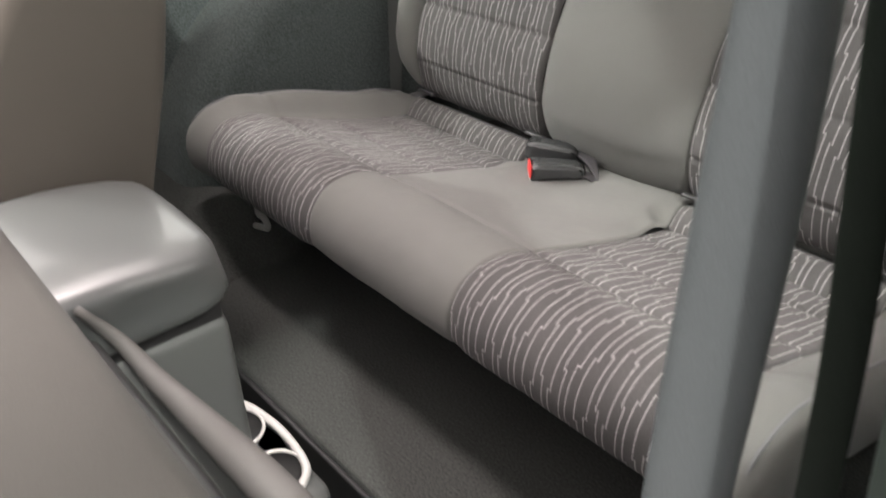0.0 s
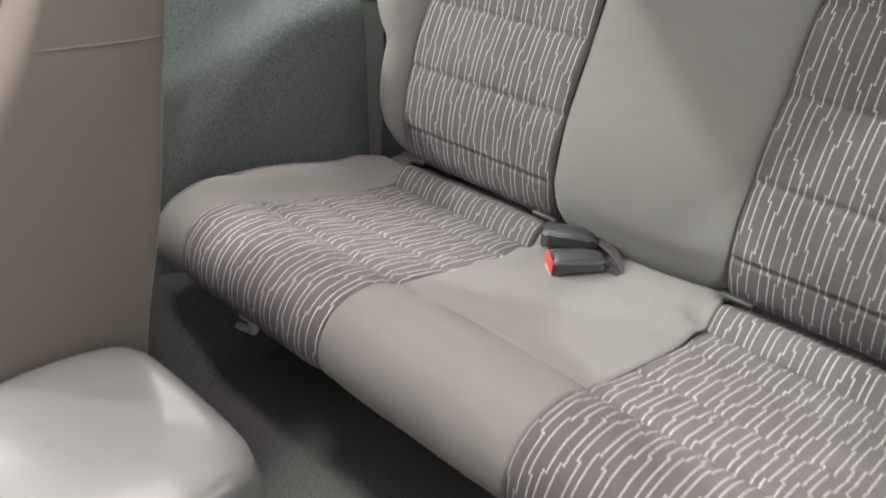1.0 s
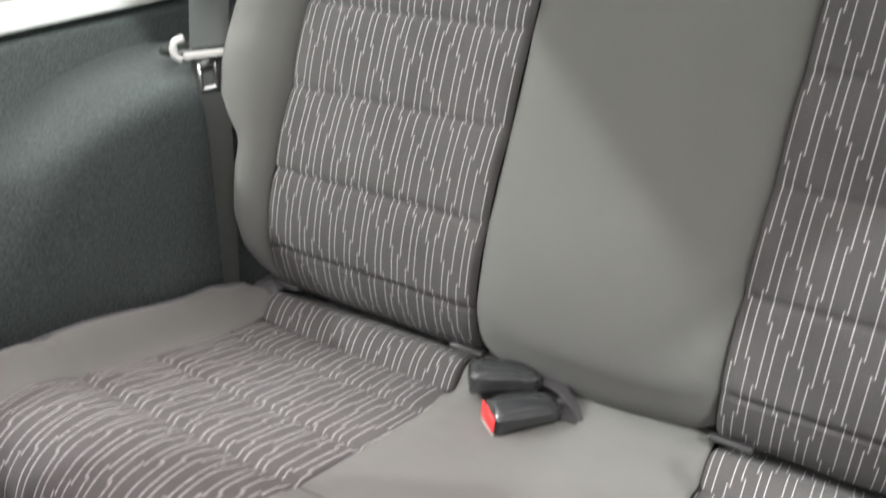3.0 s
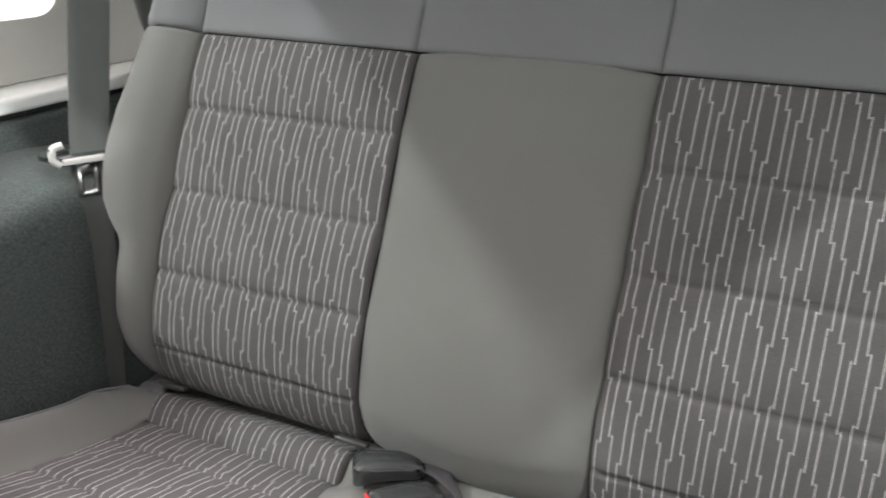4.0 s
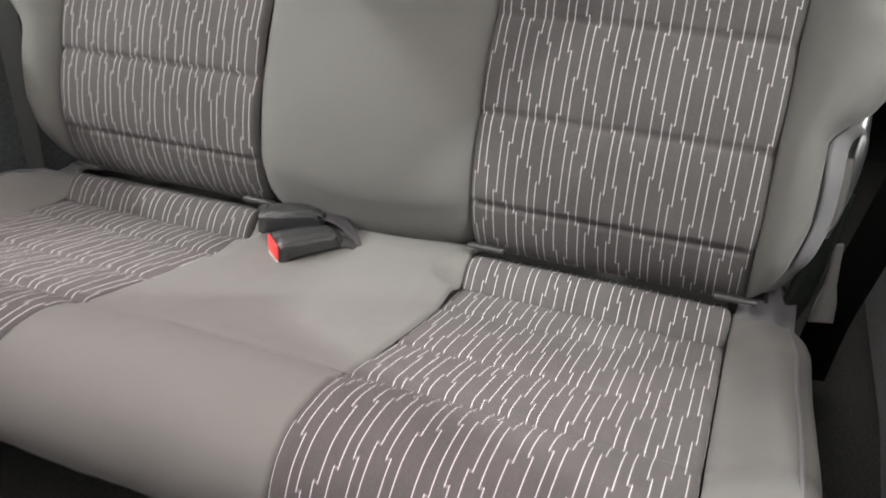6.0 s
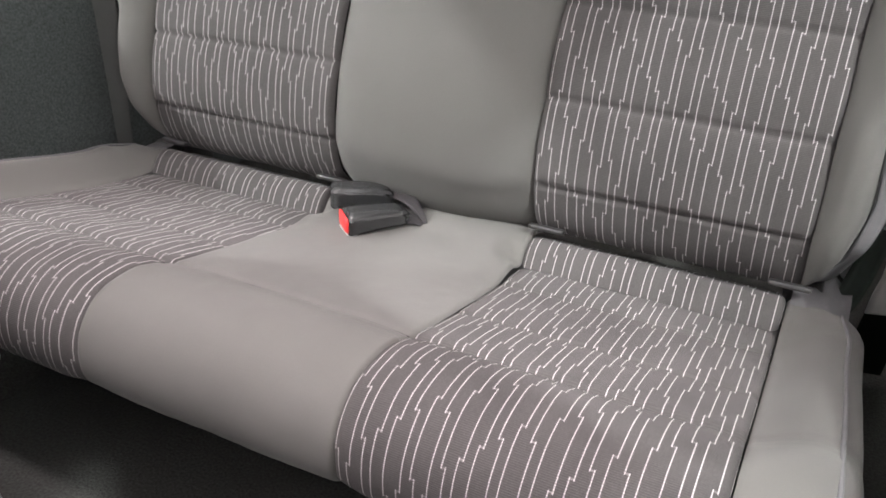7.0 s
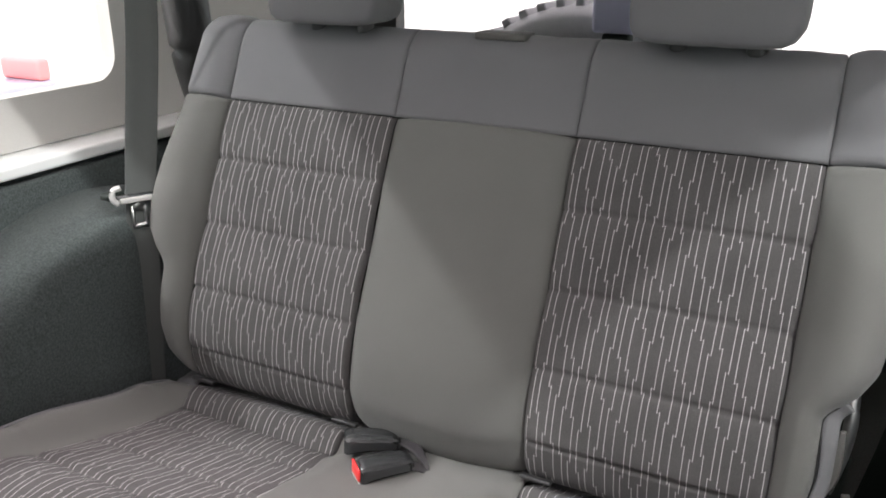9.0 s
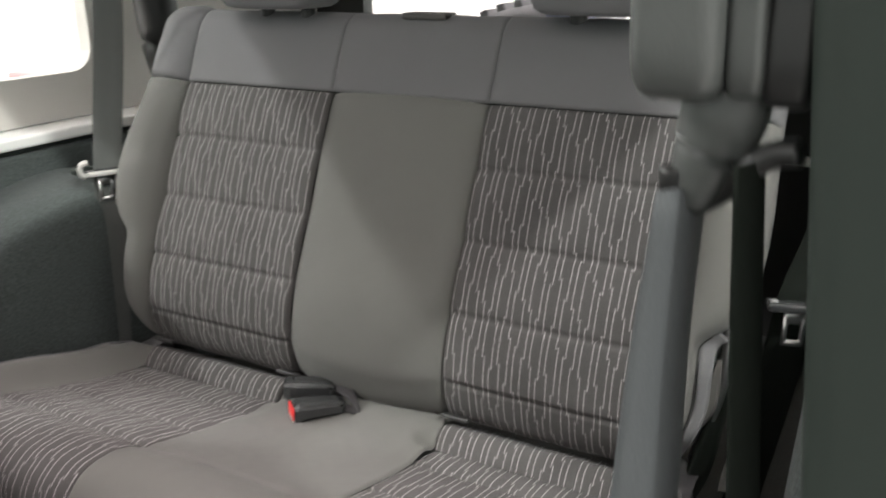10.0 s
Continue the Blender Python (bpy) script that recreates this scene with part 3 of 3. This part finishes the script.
setting("floor", box(-0.78, 0.78, -0.535, 1.00, 0.05, 0.25, 0.006), FLOOR, "dark grey carpet on the raised rear floor", "floor")
setting("floor_front", box(-0.78, 0.78, -1.80, -0.530, 0.05, 0.12), FLOOR, "dark grey carpet in the front footwell", "floor")
# black sheet added over the carpeted step face in place of its shade
setting("step_shade", box(-0.76, 0.76, -0.545, -0.537, 0.12, 0.243, 0.003), BLACK, "black sheet standing in for shade on the face of the floor step", "trim")
for sign, n in ((-1, "passenger"), (1, "driver")):
    x0, x1 = sorted((sign * 0.765, sign * 0.84))
    setting("wall_side_" + n, box(x0, x1, -0.69, 1.00, 0.10, 0.775), CARPET, "black lower body side", "wall")
    xa, xb = sorted((sign * 0.728, sign * 0.838))
    setting("trim_rail_" + n, box(xa, xb, -0.69, 0.98, 0.777, 0.800, 0.006), PAINT, "pale painted rail on top of the body side", "trim")
    xa, xb = sorted((sign * 0.800, sign * 0.835))
    front = -0.69 if sign > 0 else -1.80
    setting("wall_top_" + n, plate((front, 1.00, 0.802, 1.42), (front + 0.035, 0.245, 0.892, 1.38), xa, xb, 0.05), SHELL, "beige-grey hard roof side with a window opening", "wall")
    pane = setting("window_" + n, box(sign * 0.817 - 0.002, sign * 0.817 + 0.002, front + 0.02, 0.265, 0.875, 1.40), GLASS, "clear side window pane", "window")
    pane.visible_shadow = False
setting("wall_rear", plate((-0.80, 0.80, 0.10, 1.42), (-0.62, 0.62, 0.82, 1.33), 0.985, 1.03, 0.05, "y"), BLACK, "black tailgate with its window opening", "wall")
# pale colour stands in for light reflected by the tailgate trim
setting("trim_tailgate", box(-0.56, 0.58, 0.962, 0.985, 0.668, 0.688, 0.005), PAINT, "trim strip across the tailgate, pale for the light reflected on it", "trim")
pane = setting("window_rear", box(-0.63, 0.63, 1.004, 1.008, 0.81, 1.34), GLASS, "clear rear window pane", "window")
pane.visible_shadow = False
setting("wall_front", plate((-0.84, 0.84, 0.05, 1.42), (-0.72, 0.72, 0.96, 1.36), -1.84, -1.80, 0.05, "y"), TRIM, "front bulkhead with the windscreen opening", "wall")
open_door = box(-0.024, 0.024, 0.0, 1.10, 0.12, 0.80, 0.02)
bmesh.ops.transform(open_door, matrix=pose(0.815, -1.795, 0, 0, 0, -62), verts=open_door.verts)
setting("door_2", open_door, TRIM, "dark driver's door standing open", "door")
setting("ceiling", box(-0.84, 0.84, -0.25, 1.03, 1.42, 1.46), SHELL, "beige-grey hard roof over the rear", "ceiling")
# unseen panels, added to keep side-lamp light out of the roof gap
setting("ceiling_block_driver", box(0.27, 0.84, -1.62, -0.252, 1.42, 1.46), SHELL, "unseen roof panel over the driver's seat, added to block lamp light", "ceiling")
setting("ceiling_block_passenger", box(-0.84, -0.42, -0.80, -0.252, 1.42, 1.46), SHELL, "unseen roof panel over the passenger door pillar, added to block lamp light", "ceiling")
setting("ceiling_front", box(-0.84, 0.84, -1.84, -1.62, 1.42, 1.46), SHELL, "roof frame above the windscreen", "ceiling")


def wheel_arch(sign):
    """Carpeted wheel housing: a rounded half drum, its inner face towards the bench."""
    def place(w, a):
        # w runs from the body side inward over the shoulder and down the inner face
        r, x = w
        t = radians(a)
        bump = 0.006 * noise.noise((a * 0.05, x * 9, sign))
        return (sign * x + (0.042 if sign > 0 and x < 0.7 else 0.0), 0.06 + (0.475 * r) * math.cos(t), 0.30 + (0.422 * r) * math.sin(t) + bump)
    sect, _ = curve([(1.0, 0.765), (1.0, 0.70), (1.0, 0.635), (0.98, 0.604), (0.93, 0.584), (0.80, 0.576), (0.5, 0.574), (0.2, 0.574), (0.0, 0.574)], 40)
    return sheet(lambda i, a: place(sect[int(i)], a), [float(i) for i in range(40)], list(np.linspace(-7, 187, 60)))


for sign in (-1, 1):
    tagged(part("wheel_arch", wheel_arch(sign), CARPET), "rounded wheel housing covered in black carpet", "wheel arch", "wheel arches", "structure")
    side = part("side_carpet", box(*sorted((sign * 0.735, sign * 0.764)), -0.66, 0.95, 0.25, 0.765, 0.012), CARPET)
    tagged(side, "black carpeted side lining", "side panel", "", "structure")

def floor_hump(u, v):
    """Carpet bulging over the frame in the corner of the footwell."""
    x, y = -0.735 + 0.34 * u, -0.52 + 0.26 * v
    t = max(0.0, 1 - ((y + 0.395) / 0.115) ** 2)
    side = 1 - smoothstep(0.55, 1.0, u)
    return (x, y, 0.246 + 0.100 * t ** 0.6 * side + 0.004 * noise.noise((x * 14, y * 14, 1.0)))


setting("floor_hump", sheet(floor_hump, list(np.linspace(0, 1, 30)), list(np.linspace(0, 1, 30))), FLOOR, "dark grey carpet bulging over the frame in the footwell corner", "floor", True)

# padded sport bar behind the bench
for sign in (-1, 1):
    bar = thing("roll_bar", "black padded roll bar leaning behind the bench", "roll bar", (sign * 0.66, 0.42, 0.25), "roll bars")
    under(part("padding", tube([(sign * 0.695, 0.42, 0.70), (sign * 0.674, 0.33, 0.90), (sign * 0.666, 0.30, 1.05), (sign * 0.655, 0.27, 1.24), (sign * 0.63, 0.20, 1.39)], 0.042, 40, 16), BLACK, None, "black padded cover"), bar)
    under(part("tube", tube([(sign * 0.70, 0.47, 0.26), (sign * 0.70, 0.45, 0.50), (sign * 0.695, 0.42, 0.70)], 0.026, 20, 12), TRIM, None, "grey steel tube"), bar)


def rear_belt(line, across, grip, heading, cloth, metal):
    """A belt that hangs past the end of the bench; its tongue is parked at grip, turned by heading."""
    b = thing("rear_seat_belt", "grey seat belt hanging beside the bench with its tongue parked", "seat belt", (line[-1][0], line[-1][1], 0.30), "rear seat belts")
    under(part("webbing", ribbon(line, across, 0.050, 0.0016, 70), cloth, None, "grey webbing"), b)
    m = pose(*grip, 0, 0, heading)

    def put(name, bm, mat, label):
        bmesh.ops.transform(bm, matrix=m, verts=bm.verts)
        under(part(name, bm, mat, None, label), b)
    put("tongue_grip", box(-0.034, 0.034, -0.010, 0.010, -0.006, 0.006, 0.004), BUCKLE, "dark plastic tongue grip")
    put("hook", tube([(-0.032, -0.008, -0.004), (-0.040, -0.008, 0.004), (-0.038, -0.006, 0.018), (-0.026, -0.006, 0.022)], 0.005, 20, 8), metal, "pale hook of the tongue grip")
    put("grip_edge", box(-0.030, 0.034, -0.014, -0.008, -0.004, 0.005, 0.002), metal, "pale edge of the tongue grip")
    tongue = plate((-0.013, 0.013, -0.052, -0.006), (-0.0075, 0.0075, -0.044, -0.022), -0.0015, 0.0015, 0.003, "y")
    put("tongue", tongue, STEEL, "bright steel tongue")
    return b


rear_belt([(-0.610, 0.170, 1.34), (-0.590, 0.132, 1.15), (-0.575, 0.105, 1.00), (-0.570, 0.058, 0.76), (-0.570, 0.042, 0.60), (-0.575, 0.030, 0.40), (-0.58, 0.03, 0.26)], [(0.5, 1, -0.05), (0.5, 1, -0.05), (0.6, 0.9, 0), (1, 0.45, 0), (1, 0.3, 0)], (-0.566, 0.044, 0.744), 60, WEB, SILVER)
# this belt's webbing and metal are dark copies, shade put into their colours
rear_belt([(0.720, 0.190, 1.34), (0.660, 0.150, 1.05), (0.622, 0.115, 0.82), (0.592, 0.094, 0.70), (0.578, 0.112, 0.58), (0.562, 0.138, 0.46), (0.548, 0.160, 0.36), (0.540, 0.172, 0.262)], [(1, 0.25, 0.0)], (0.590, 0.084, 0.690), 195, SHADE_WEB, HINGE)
tagged(part("stop_button", box(-0.622, -0.600, 0.015, 0.050, 0.738, 0.750, 0.004), TRIM), "small grey plastic stop on the wheel housing", "stop button")

# ---- driver's door pillar and belt ----
# the inner edge leans in towards the roof
EDGE_Z, EDGE_X = [0.10, 0.60, 0.80, 0.90, 0.983, 1.07, 1.42], [0.675, 0.668, 0.657, 0.649, 0.641, 0.632, 0.598]


def pillar_face(i, z):
    e = float(np.interp(z, EDGE_Z, EDGE_X))
    x, y = ((0.80, -0.690), (e + 0.010, -0.690), (e + 0.003, -0.687), (e, -0.680), (e, -0.575), (e + 0.005, -0.562), (e + 0.014, -0.560), (0.80, -0.560))[int(i)]
    return (x, y, z)


setting("wall_pillar", sheet(pillar_face, [float(i) for i in range(8)], list(np.linspace(0.10, 1.42, 30)), closed=True), TRIM, "dark grey-green door pillar trim", "pillar", True)
# door out of view, added to cut low light from the passenger side
setting("door_1", box(-0.838, -0.790, -1.795, -0.695, 0.12, 0.80, 0.02), TRIM, "unseen closed passenger door below its window, added to cut low light", "door")
belt = thing("front_seat_belt", "grey front seat belt hanging from its loop on the door pillar", "seat belt", (0.62, -0.69, 0.30))


def arched(points, turns, width, rise, thick, count=60, steps=14):
    """A strap that bows across its width; turns gives the way it lies across, in radians, at each point."""
    heights = [p[2] for p in points]
    path, _ = curve(points, count)
    bm = bmesh.new()
    rows = []
    for i, p in enumerate(path):
        d = Vector(path[min(i + 1, count - 1)] - path[max(i - 1, 0)]).normalized()
        turn = float(np.interp(-p[2], [-h for h in heights], turns))
        a = Vector((math.cos(turn), math.sin(turn), 0))
        a = (a - d * a.dot(d)).normalized()
        nrm = a.cross(d)
        if nrm.y > 0:
            nrm = -nrm
        ring = [bm.verts.new(Vector(p) + a * (e * width / 2) + nrm * (rise * (1 - e * e))) for e in np.linspace(-1, 1, steps)]
        ring += [bm.verts.new(Vector(p) + a * (e * width / 2) + nrm * (rise * (1 - e * e) - thick)) for e in np.linspace(1, -1, steps)]
        rows.append(ring)
    n = 2 * steps
    for a, b in zip(rows, rows[1:]):
        for i in range(n):
            bm.faces.new((a[i], a[(i + 1) % n], b[(i + 1) % n], b[i]))
    bm.faces.new(rows[0])
    bm.faces.new(rows[-1][::-1])
    return bm


web = arched([(0.5946, -0.6593, 1.022), (0.5923, -0.6609, 0.96), (0.5916, -0.6622, 0.90), (0.5905, -0.6635, 0.84), (0.589, -0.6649, 0.78), (0.5875, -0.6662, 0.70), (0.5846, -0.6688, 0.45), (0.582, -0.670, 0.20)], [1.43, 1.30, 1.16, 1.06, 1.04, 1.05, 1.05, 1.05], 0.042, 0.007, 0.0016)
under(part("webbing", web, FRONT_WEB, None, "grey webbing"), belt)
# second run of the same webbing, darkened in colour for its shade
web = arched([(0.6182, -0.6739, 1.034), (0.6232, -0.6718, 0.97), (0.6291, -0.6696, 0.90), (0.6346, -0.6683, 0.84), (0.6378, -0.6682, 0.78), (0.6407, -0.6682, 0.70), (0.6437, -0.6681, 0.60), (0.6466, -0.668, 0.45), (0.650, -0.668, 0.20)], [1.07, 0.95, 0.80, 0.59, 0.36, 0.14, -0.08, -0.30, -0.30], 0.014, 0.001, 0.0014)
under(part("webbing_behind", web, SHADE_WEB, None, "grey webbing running to the reel, shade put into its colour"), belt)


def pad(x0, x1, y0, y1, z0, z1, power=5.0, shear=0.0):
    """A rounded moulding; shear leans it along x with the height."""
    bm = bmesh.new()
    bmesh.ops.create_cube(bm, size=2)
    bmesh.ops.subdivide_edges(bm, edges=bm.edges[:], cuts=10, use_grid_fill=True)
    for v in bm.verts:
        p = v.co
        r = sum(abs(c) ** power for c in p) ** (1 / power)
        q = p * (max(abs(c) for c in p) / max(r, 1e-6))
        v.co = Vector(((x0 + x1) / 2 + q.x * (x1 - x0) / 2 + shear * q.z, (y0 + y1) / 2 + q.y * (y1 - y0) / 2, (z0 + z1) / 2 + q.z * (z1 - z0) / 2))
    return bm


under(part("loop_cover", pad(0.578, 0.6085, -0.690, -0.636, 1.052, 1.108, 5.0, -0.001), COVER, None, "rounded grey plastic cover"), belt)
under(part("cover_cap", pad(0.607, 0.6195, -0.684, -0.636, 1.053, 1.107, 6.0, -0.001), COVER, None, "narrow grey cap of the cover"), belt)
under(part("cover_base", pad(0.617, 0.634, -0.680, -0.620, 1.050, 1.112, 6.0), BLACK, None, "black base plate behind the cover"), belt)
under(part("loop_neck", tube([(0.609, -0.663, 1.060), (0.606, -0.664, 1.044), (0.600, -0.663, 1.026), (0.597, -0.661, 1.018)], [0.0105, 0.0110, 0.0095, 0.0075], 24, 20, 1.3), COVER, None, "rounded grey plastic neck"), belt)
under(part("belt_loop", tube([(0.592, -0.667, 1.028), (0.5925, -0.666, 1.020), (0.596, -0.663, 1.0145), (0.601, -0.662, 1.016), (0.609, -0.664, 1.022), (0.616, -0.668, 1.030), (0.624, -0.670, 1.036), (0.632, -0.672, 1.038)], 0.0046, 50, 12), BLACK, None, "black plastic belt loop"), belt)

# ---- centre console ----
console = thing("centre_console", "grey vinyl centre console with a padded lid and cup holders behind", "console", (0, -0.8, 0.12))
under(part("body", box(-0.110, 0.084, -1.15, -0.650, 0.12, 0.551, 0.016, 4), CONSOLE, None, "grey vinyl console body"), console)
# inset black strip put in for shade between body and lid
under(part("lid_gap_shade", box(-0.104, 0.079, -1.00, -0.655, 0.545, 0.570, 0.004), BLACK, None, "black strip for the shade in the gap under the lid"), console)
lid = pad(-0.137, 0.097, -0.985, -0.632, 0.560, 0.646, 6.5)
for v in lid.verts:
    # the top is crowned and falls a little to the rear
    h = (v.co.z - 0.560) / 0.086
    v.co.z -= h * (0.008 * ((v.co.x + 0.020) / 0.116) ** 2 + 0.010 * smoothstep(-0.76, -0.64, v.co.y))
    v.co.y -= 0.012 * h * smoothstep(-0.76, -0.64, v.co.y)
under(part("lid", lid, LID, None, "shiny padded grey lid"), console)
base = part("cup_base", box(-0.110, 0.108, -0.66, -0.575, 0.12, 0.285, 0.03, 5), CONSOLE, None, "grey plastic rear of the console")
under(base, console)
rim = [(-0.100, -0.628, 0.290), (-0.098, -0.614, 0.291), (-0.083, -0.593, 0.291), (-0.030, -0.582, 0.291), (0.028, -0.583, 0.291), (0.070, -0.593, 0.291), (0.090, -0.617, 0.291), (0.092, -0.632, 0.290)]
under(part("holder_rim", tube(rim, 0.0055, 60, 10), SILVER, None, "silver plastic rim"), console)
for x in (-0.048, 0.052):
    under(part("cup_holder", tube([(x, -0.622, 0.287), (x, -0.622, 0.2895)], [0.036, 0.036], 4, 36), BLACK, None, "dark round cup holder"), console)
    ring = [(x + 0.038 * math.cos(a), -0.622 + 0.034 * math.sin(a), 0.292) for a in np.linspace(0, 2 * math.pi, 14)]
    under(part("holder_ring", tube(ring, 0.0025, 50, 6), SILVER, None, "thin silver ring"), console)
bm = bmesh.new()
vs = [bm.verts.new(p) for p in ((-0.004, -0.616, 0.2925), (0.008, -0.616, 0.2925), (0.022, -0.600, 0.2925), (0.032, -0.592, 0.2925), (0.002, -0.588, 0.2925), (-0.028, -0.592, 0.2925), (-0.018, -0.600, 0.2925))]
bm.faces.new(vs)
bmesh.ops.solidify(bm, geom=bm.faces[:], thickness=0.004)
under(part("holder_web", bm, SILVER, None, "pale web between the cup holders"), console)


# ---- front seats ----
def soft_block(w, d, h, power=6.0, cuts=12):
    """A padded block about the origin, its edges rounded like upholstery."""
    bm = bmesh.new()
    bmesh.ops.create_cube(bm, size=2)
    bmesh.ops.subdivide_edges(bm, edges=bm.edges[:], cuts=cuts, use_grid_fill=True)
    for v in bm.verts:
        p = v.co
        r = sum(abs(c) ** power for c in p) ** (1 / power)
        big = max(abs(c) for c in p)
        q = p * (big / max(r, 1e-6))
        v.co = Vector((q.x * w / 2, q.y * d / 2, q.z * h / 2))
    return bm


seat = thing("front_passenger_seat", "taupe and grey cloth front passenger seat standing upright", "car seat", (-0.38, -0.75, 0.12))
FACE = [(-0.800, 0.56), (-0.772, 0.698), (-0.739, 0.779), (-0.704, 0.833), (-0.660, 0.885), (-0.622, 0.945), (-0.592, 1.015)]
ring, _ = curve([*FACE, (-0.572, 1.060), (-0.540, 1.082), (-0.506, 1.070), (-0.497, 1.030), (-0.535, 0.860), (-0.565, 0.724), (-0.608, 0.596), (-0.640, 0.500), (-0.700, 0.470), (-0.780, 0.490), (-0.800, 0.56)], 91)
ring = ring[:-1]
heart = np.array((-0.65, 0.78))
rims = [(-0.620, 0.022), (-0.618, 0.012), (-0.612, 0.005), (-0.602, 0.001), (-0.588, 0.0), (-0.182, 0.0), (-0.168, 0.001), (-0.158, 0.005), (-0.152, 0.012), (-0.150, 0.022)]


def rounded(i, k):
    x, inset = rims[int(k)]
    p = ring[int(i)]
    d = heart - p
    return (x, *(p + d / np.linalg.norm(d) * inset))


bm = sheet(rounded, [float(i) for i in range(90)], [float(k) for k in range(len(rims))], closed=True)
bmesh.ops.holes_fill(bm, edges=[e for e in bm.edges if e.is_boundary])
under(part("backrest", bm, TAUPE, None, "taupe cloth backrest"), seat)
prof = Profile(FACE, 1)
under(cover("back_insert", prof, -0.575, -0.195, 0.0, prof.length, lambda x, s: 0.007, STRIPE, None, "dark cloth with jogging white stitched lines", 30, 60), seat)
bm = soft_block(0.48, 0.50, 0.16, 6)
bmesh.ops.transform(bm, matrix=pose(-0.385, -1.00, 0.44, 6), verts=bm.verts)
under(part("cushion", bm, TAUPE, None, "taupe cloth cushion"), seat)
under(part("base", box(-0.58, -0.19, -1.20, -0.78, 0.12, 0.38, 0.02), BLACK, None, "black seat base"), seat)

under(part("seam", tube([(-0.1545, -0.536, 0.8665), (-0.1503, -0.548, 0.8675), (-0.1496, -0.575, 0.870), (-0.1496, -0.620, 0.876), (-0.1500, -0.648, 0.880)], 0.0008, 30, 6), TAUPE, None, "sewn seam"), seat)

seat = thing("front_driver_seat", "taupe cloth driver's seat folded forward", "car seat", (0.38, -1.1, 0.12))
bm = soft_block(0.60, 0.52, 0.13, 16)
bmesh.ops.transform(bm, matrix=pose(0.365, -1.080, 0.672, 4, 0, -0.5), verts=bm.verts)
under(part("backrest", bm, SHADED_TAUPE, None, "taupe back cover of the folded seat, shade put into its colour"), seat)
bm = soft_block(0.48, 0.52, 0.14, 6)
bmesh.ops.transform(bm, matrix=pose(0.385, -1.05, 0.52, 4), verts=bm.verts)
under(part("cushion", bm, TAUPE, None, "taupe cloth cushion"), seat)
under(part("side_rim", tube([(0.104, -0.784, 0.630), (0.116, -0.762, 0.594), (0.150, -0.750, 0.566), (0.206, -0.741, 0.554), (0.33, -0.734, 0.550), (0.50, -0.742, 0.545), (0.60, -0.790, 0.540)], [0.004, 0.010, 0.015, 0.018, 0.018, 0.018, 0.016], 60, 16), RIM, None, "grey plastic rim behind the seat"), seat)
# black filler added for the shade between folded seat and rim
under(part("gap_shade", box(0.105, 0.62, -0.95, -0.776, 0.46, 0.606, 0.012), BLACK, None, "black filler for the shade in the gap of the folded seat"), seat)
under(part("base", box(0.19, 0.58, -1.25, -0.85, 0.12, 0.46, 0.02), BLACK, None, "black seat base"), seat)

# ---- outside ----
tagged(part("ground", box(-60, 60, -60, 60, -0.55, -0.50), CONCRETE, None, "", False), "pale concrete ground round the car", "ground", kind="structure")
tyre = thing("spare_tyre", "black spare tyre mounted behind the rear window", "tyre", (-0.178, 1.24, 0.60))
sec = [(0.24, -0.09), (0.30, -0.12), (0.36, -0.125), (0.385, -0.10), (0.39, 0.0), (0.385, 0.10), (0.36, 0.125), (0.30, 0.12), (0.24, 0.09)]
bm = sheet(lambda i, a: (-0.178 + sec[int(i)][0] * math.cos(a), 1.24 + sec[int(i)][1], 0.60 + sec[int(i)][0] * math.sin(a)), [float(i) for i in range(9)], list(np.linspace(0, 2 * math.pi, 72)))
under(part("carcass", bm, HAZED_RUBBER, None, "black rubber carcass"), tyre)
for i in range(48):
    a = 2 * math.pi * i / 48
    for k, w in ((-0.055, 0.03), (0.055, -0.03)):
        lug = box(-0.012, 0.012, -0.045, 0.045, -0.012, 0.012, 0.003, 1)
        bmesh.ops.transform(lug, matrix=Matrix.Translation((-0.178 + 0.392 * math.cos(a + w), 1.24 + k, 0.60 + 0.392 * math.sin(a + w))) @ Matrix.Rotation(-a + math.pi / 2, 4, "Y"), verts=lug.verts)
        under(part("lug", lug, HAZED_RUBBER, None, "", False), tyre)
lamp = thing("brake_lamp", "bluish grey high brake lamp on a stalk behind the rear window", "lamp", (-0.07, 1.08, 0.70))
under(part("housing", box(-0.135, -0.015, 1.06, 1.10, 0.93, 1.10, 0.012), GLARE_GREY, None, "smooth bluish grey housing"), lamp)
under(part("stalk", box(-0.11, -0.04, 1.065, 1.10, 0.70, 0.93, 0.008), TRIM, None, "dark stalk"), lamp)

trolley = thing("tool_trolley", "red tool trolley with a dark base outside the car", "trolley", (-3.5, 2.0, -0.5))
under(part("cabinet", box(-3.65, -3.35, 2.00, 2.08, 0.43, 0.54, 0.02), GLARE_RED, None, "red sheet metal cabinet"), trolley)
under(part("base", box(-3.65, -3.35, 1.70, 2.10, 0.33, 0.43, 0.02), GLARE_GREY, None, "grey base"), trolley)
for y in (1.75, 2.06):
    under(part("leg", box(-3.55, -3.45, y - 0.02, y + 0.02, -0.5, 0.34, 0.01), TRIM, None, "dark leg"), trolley)
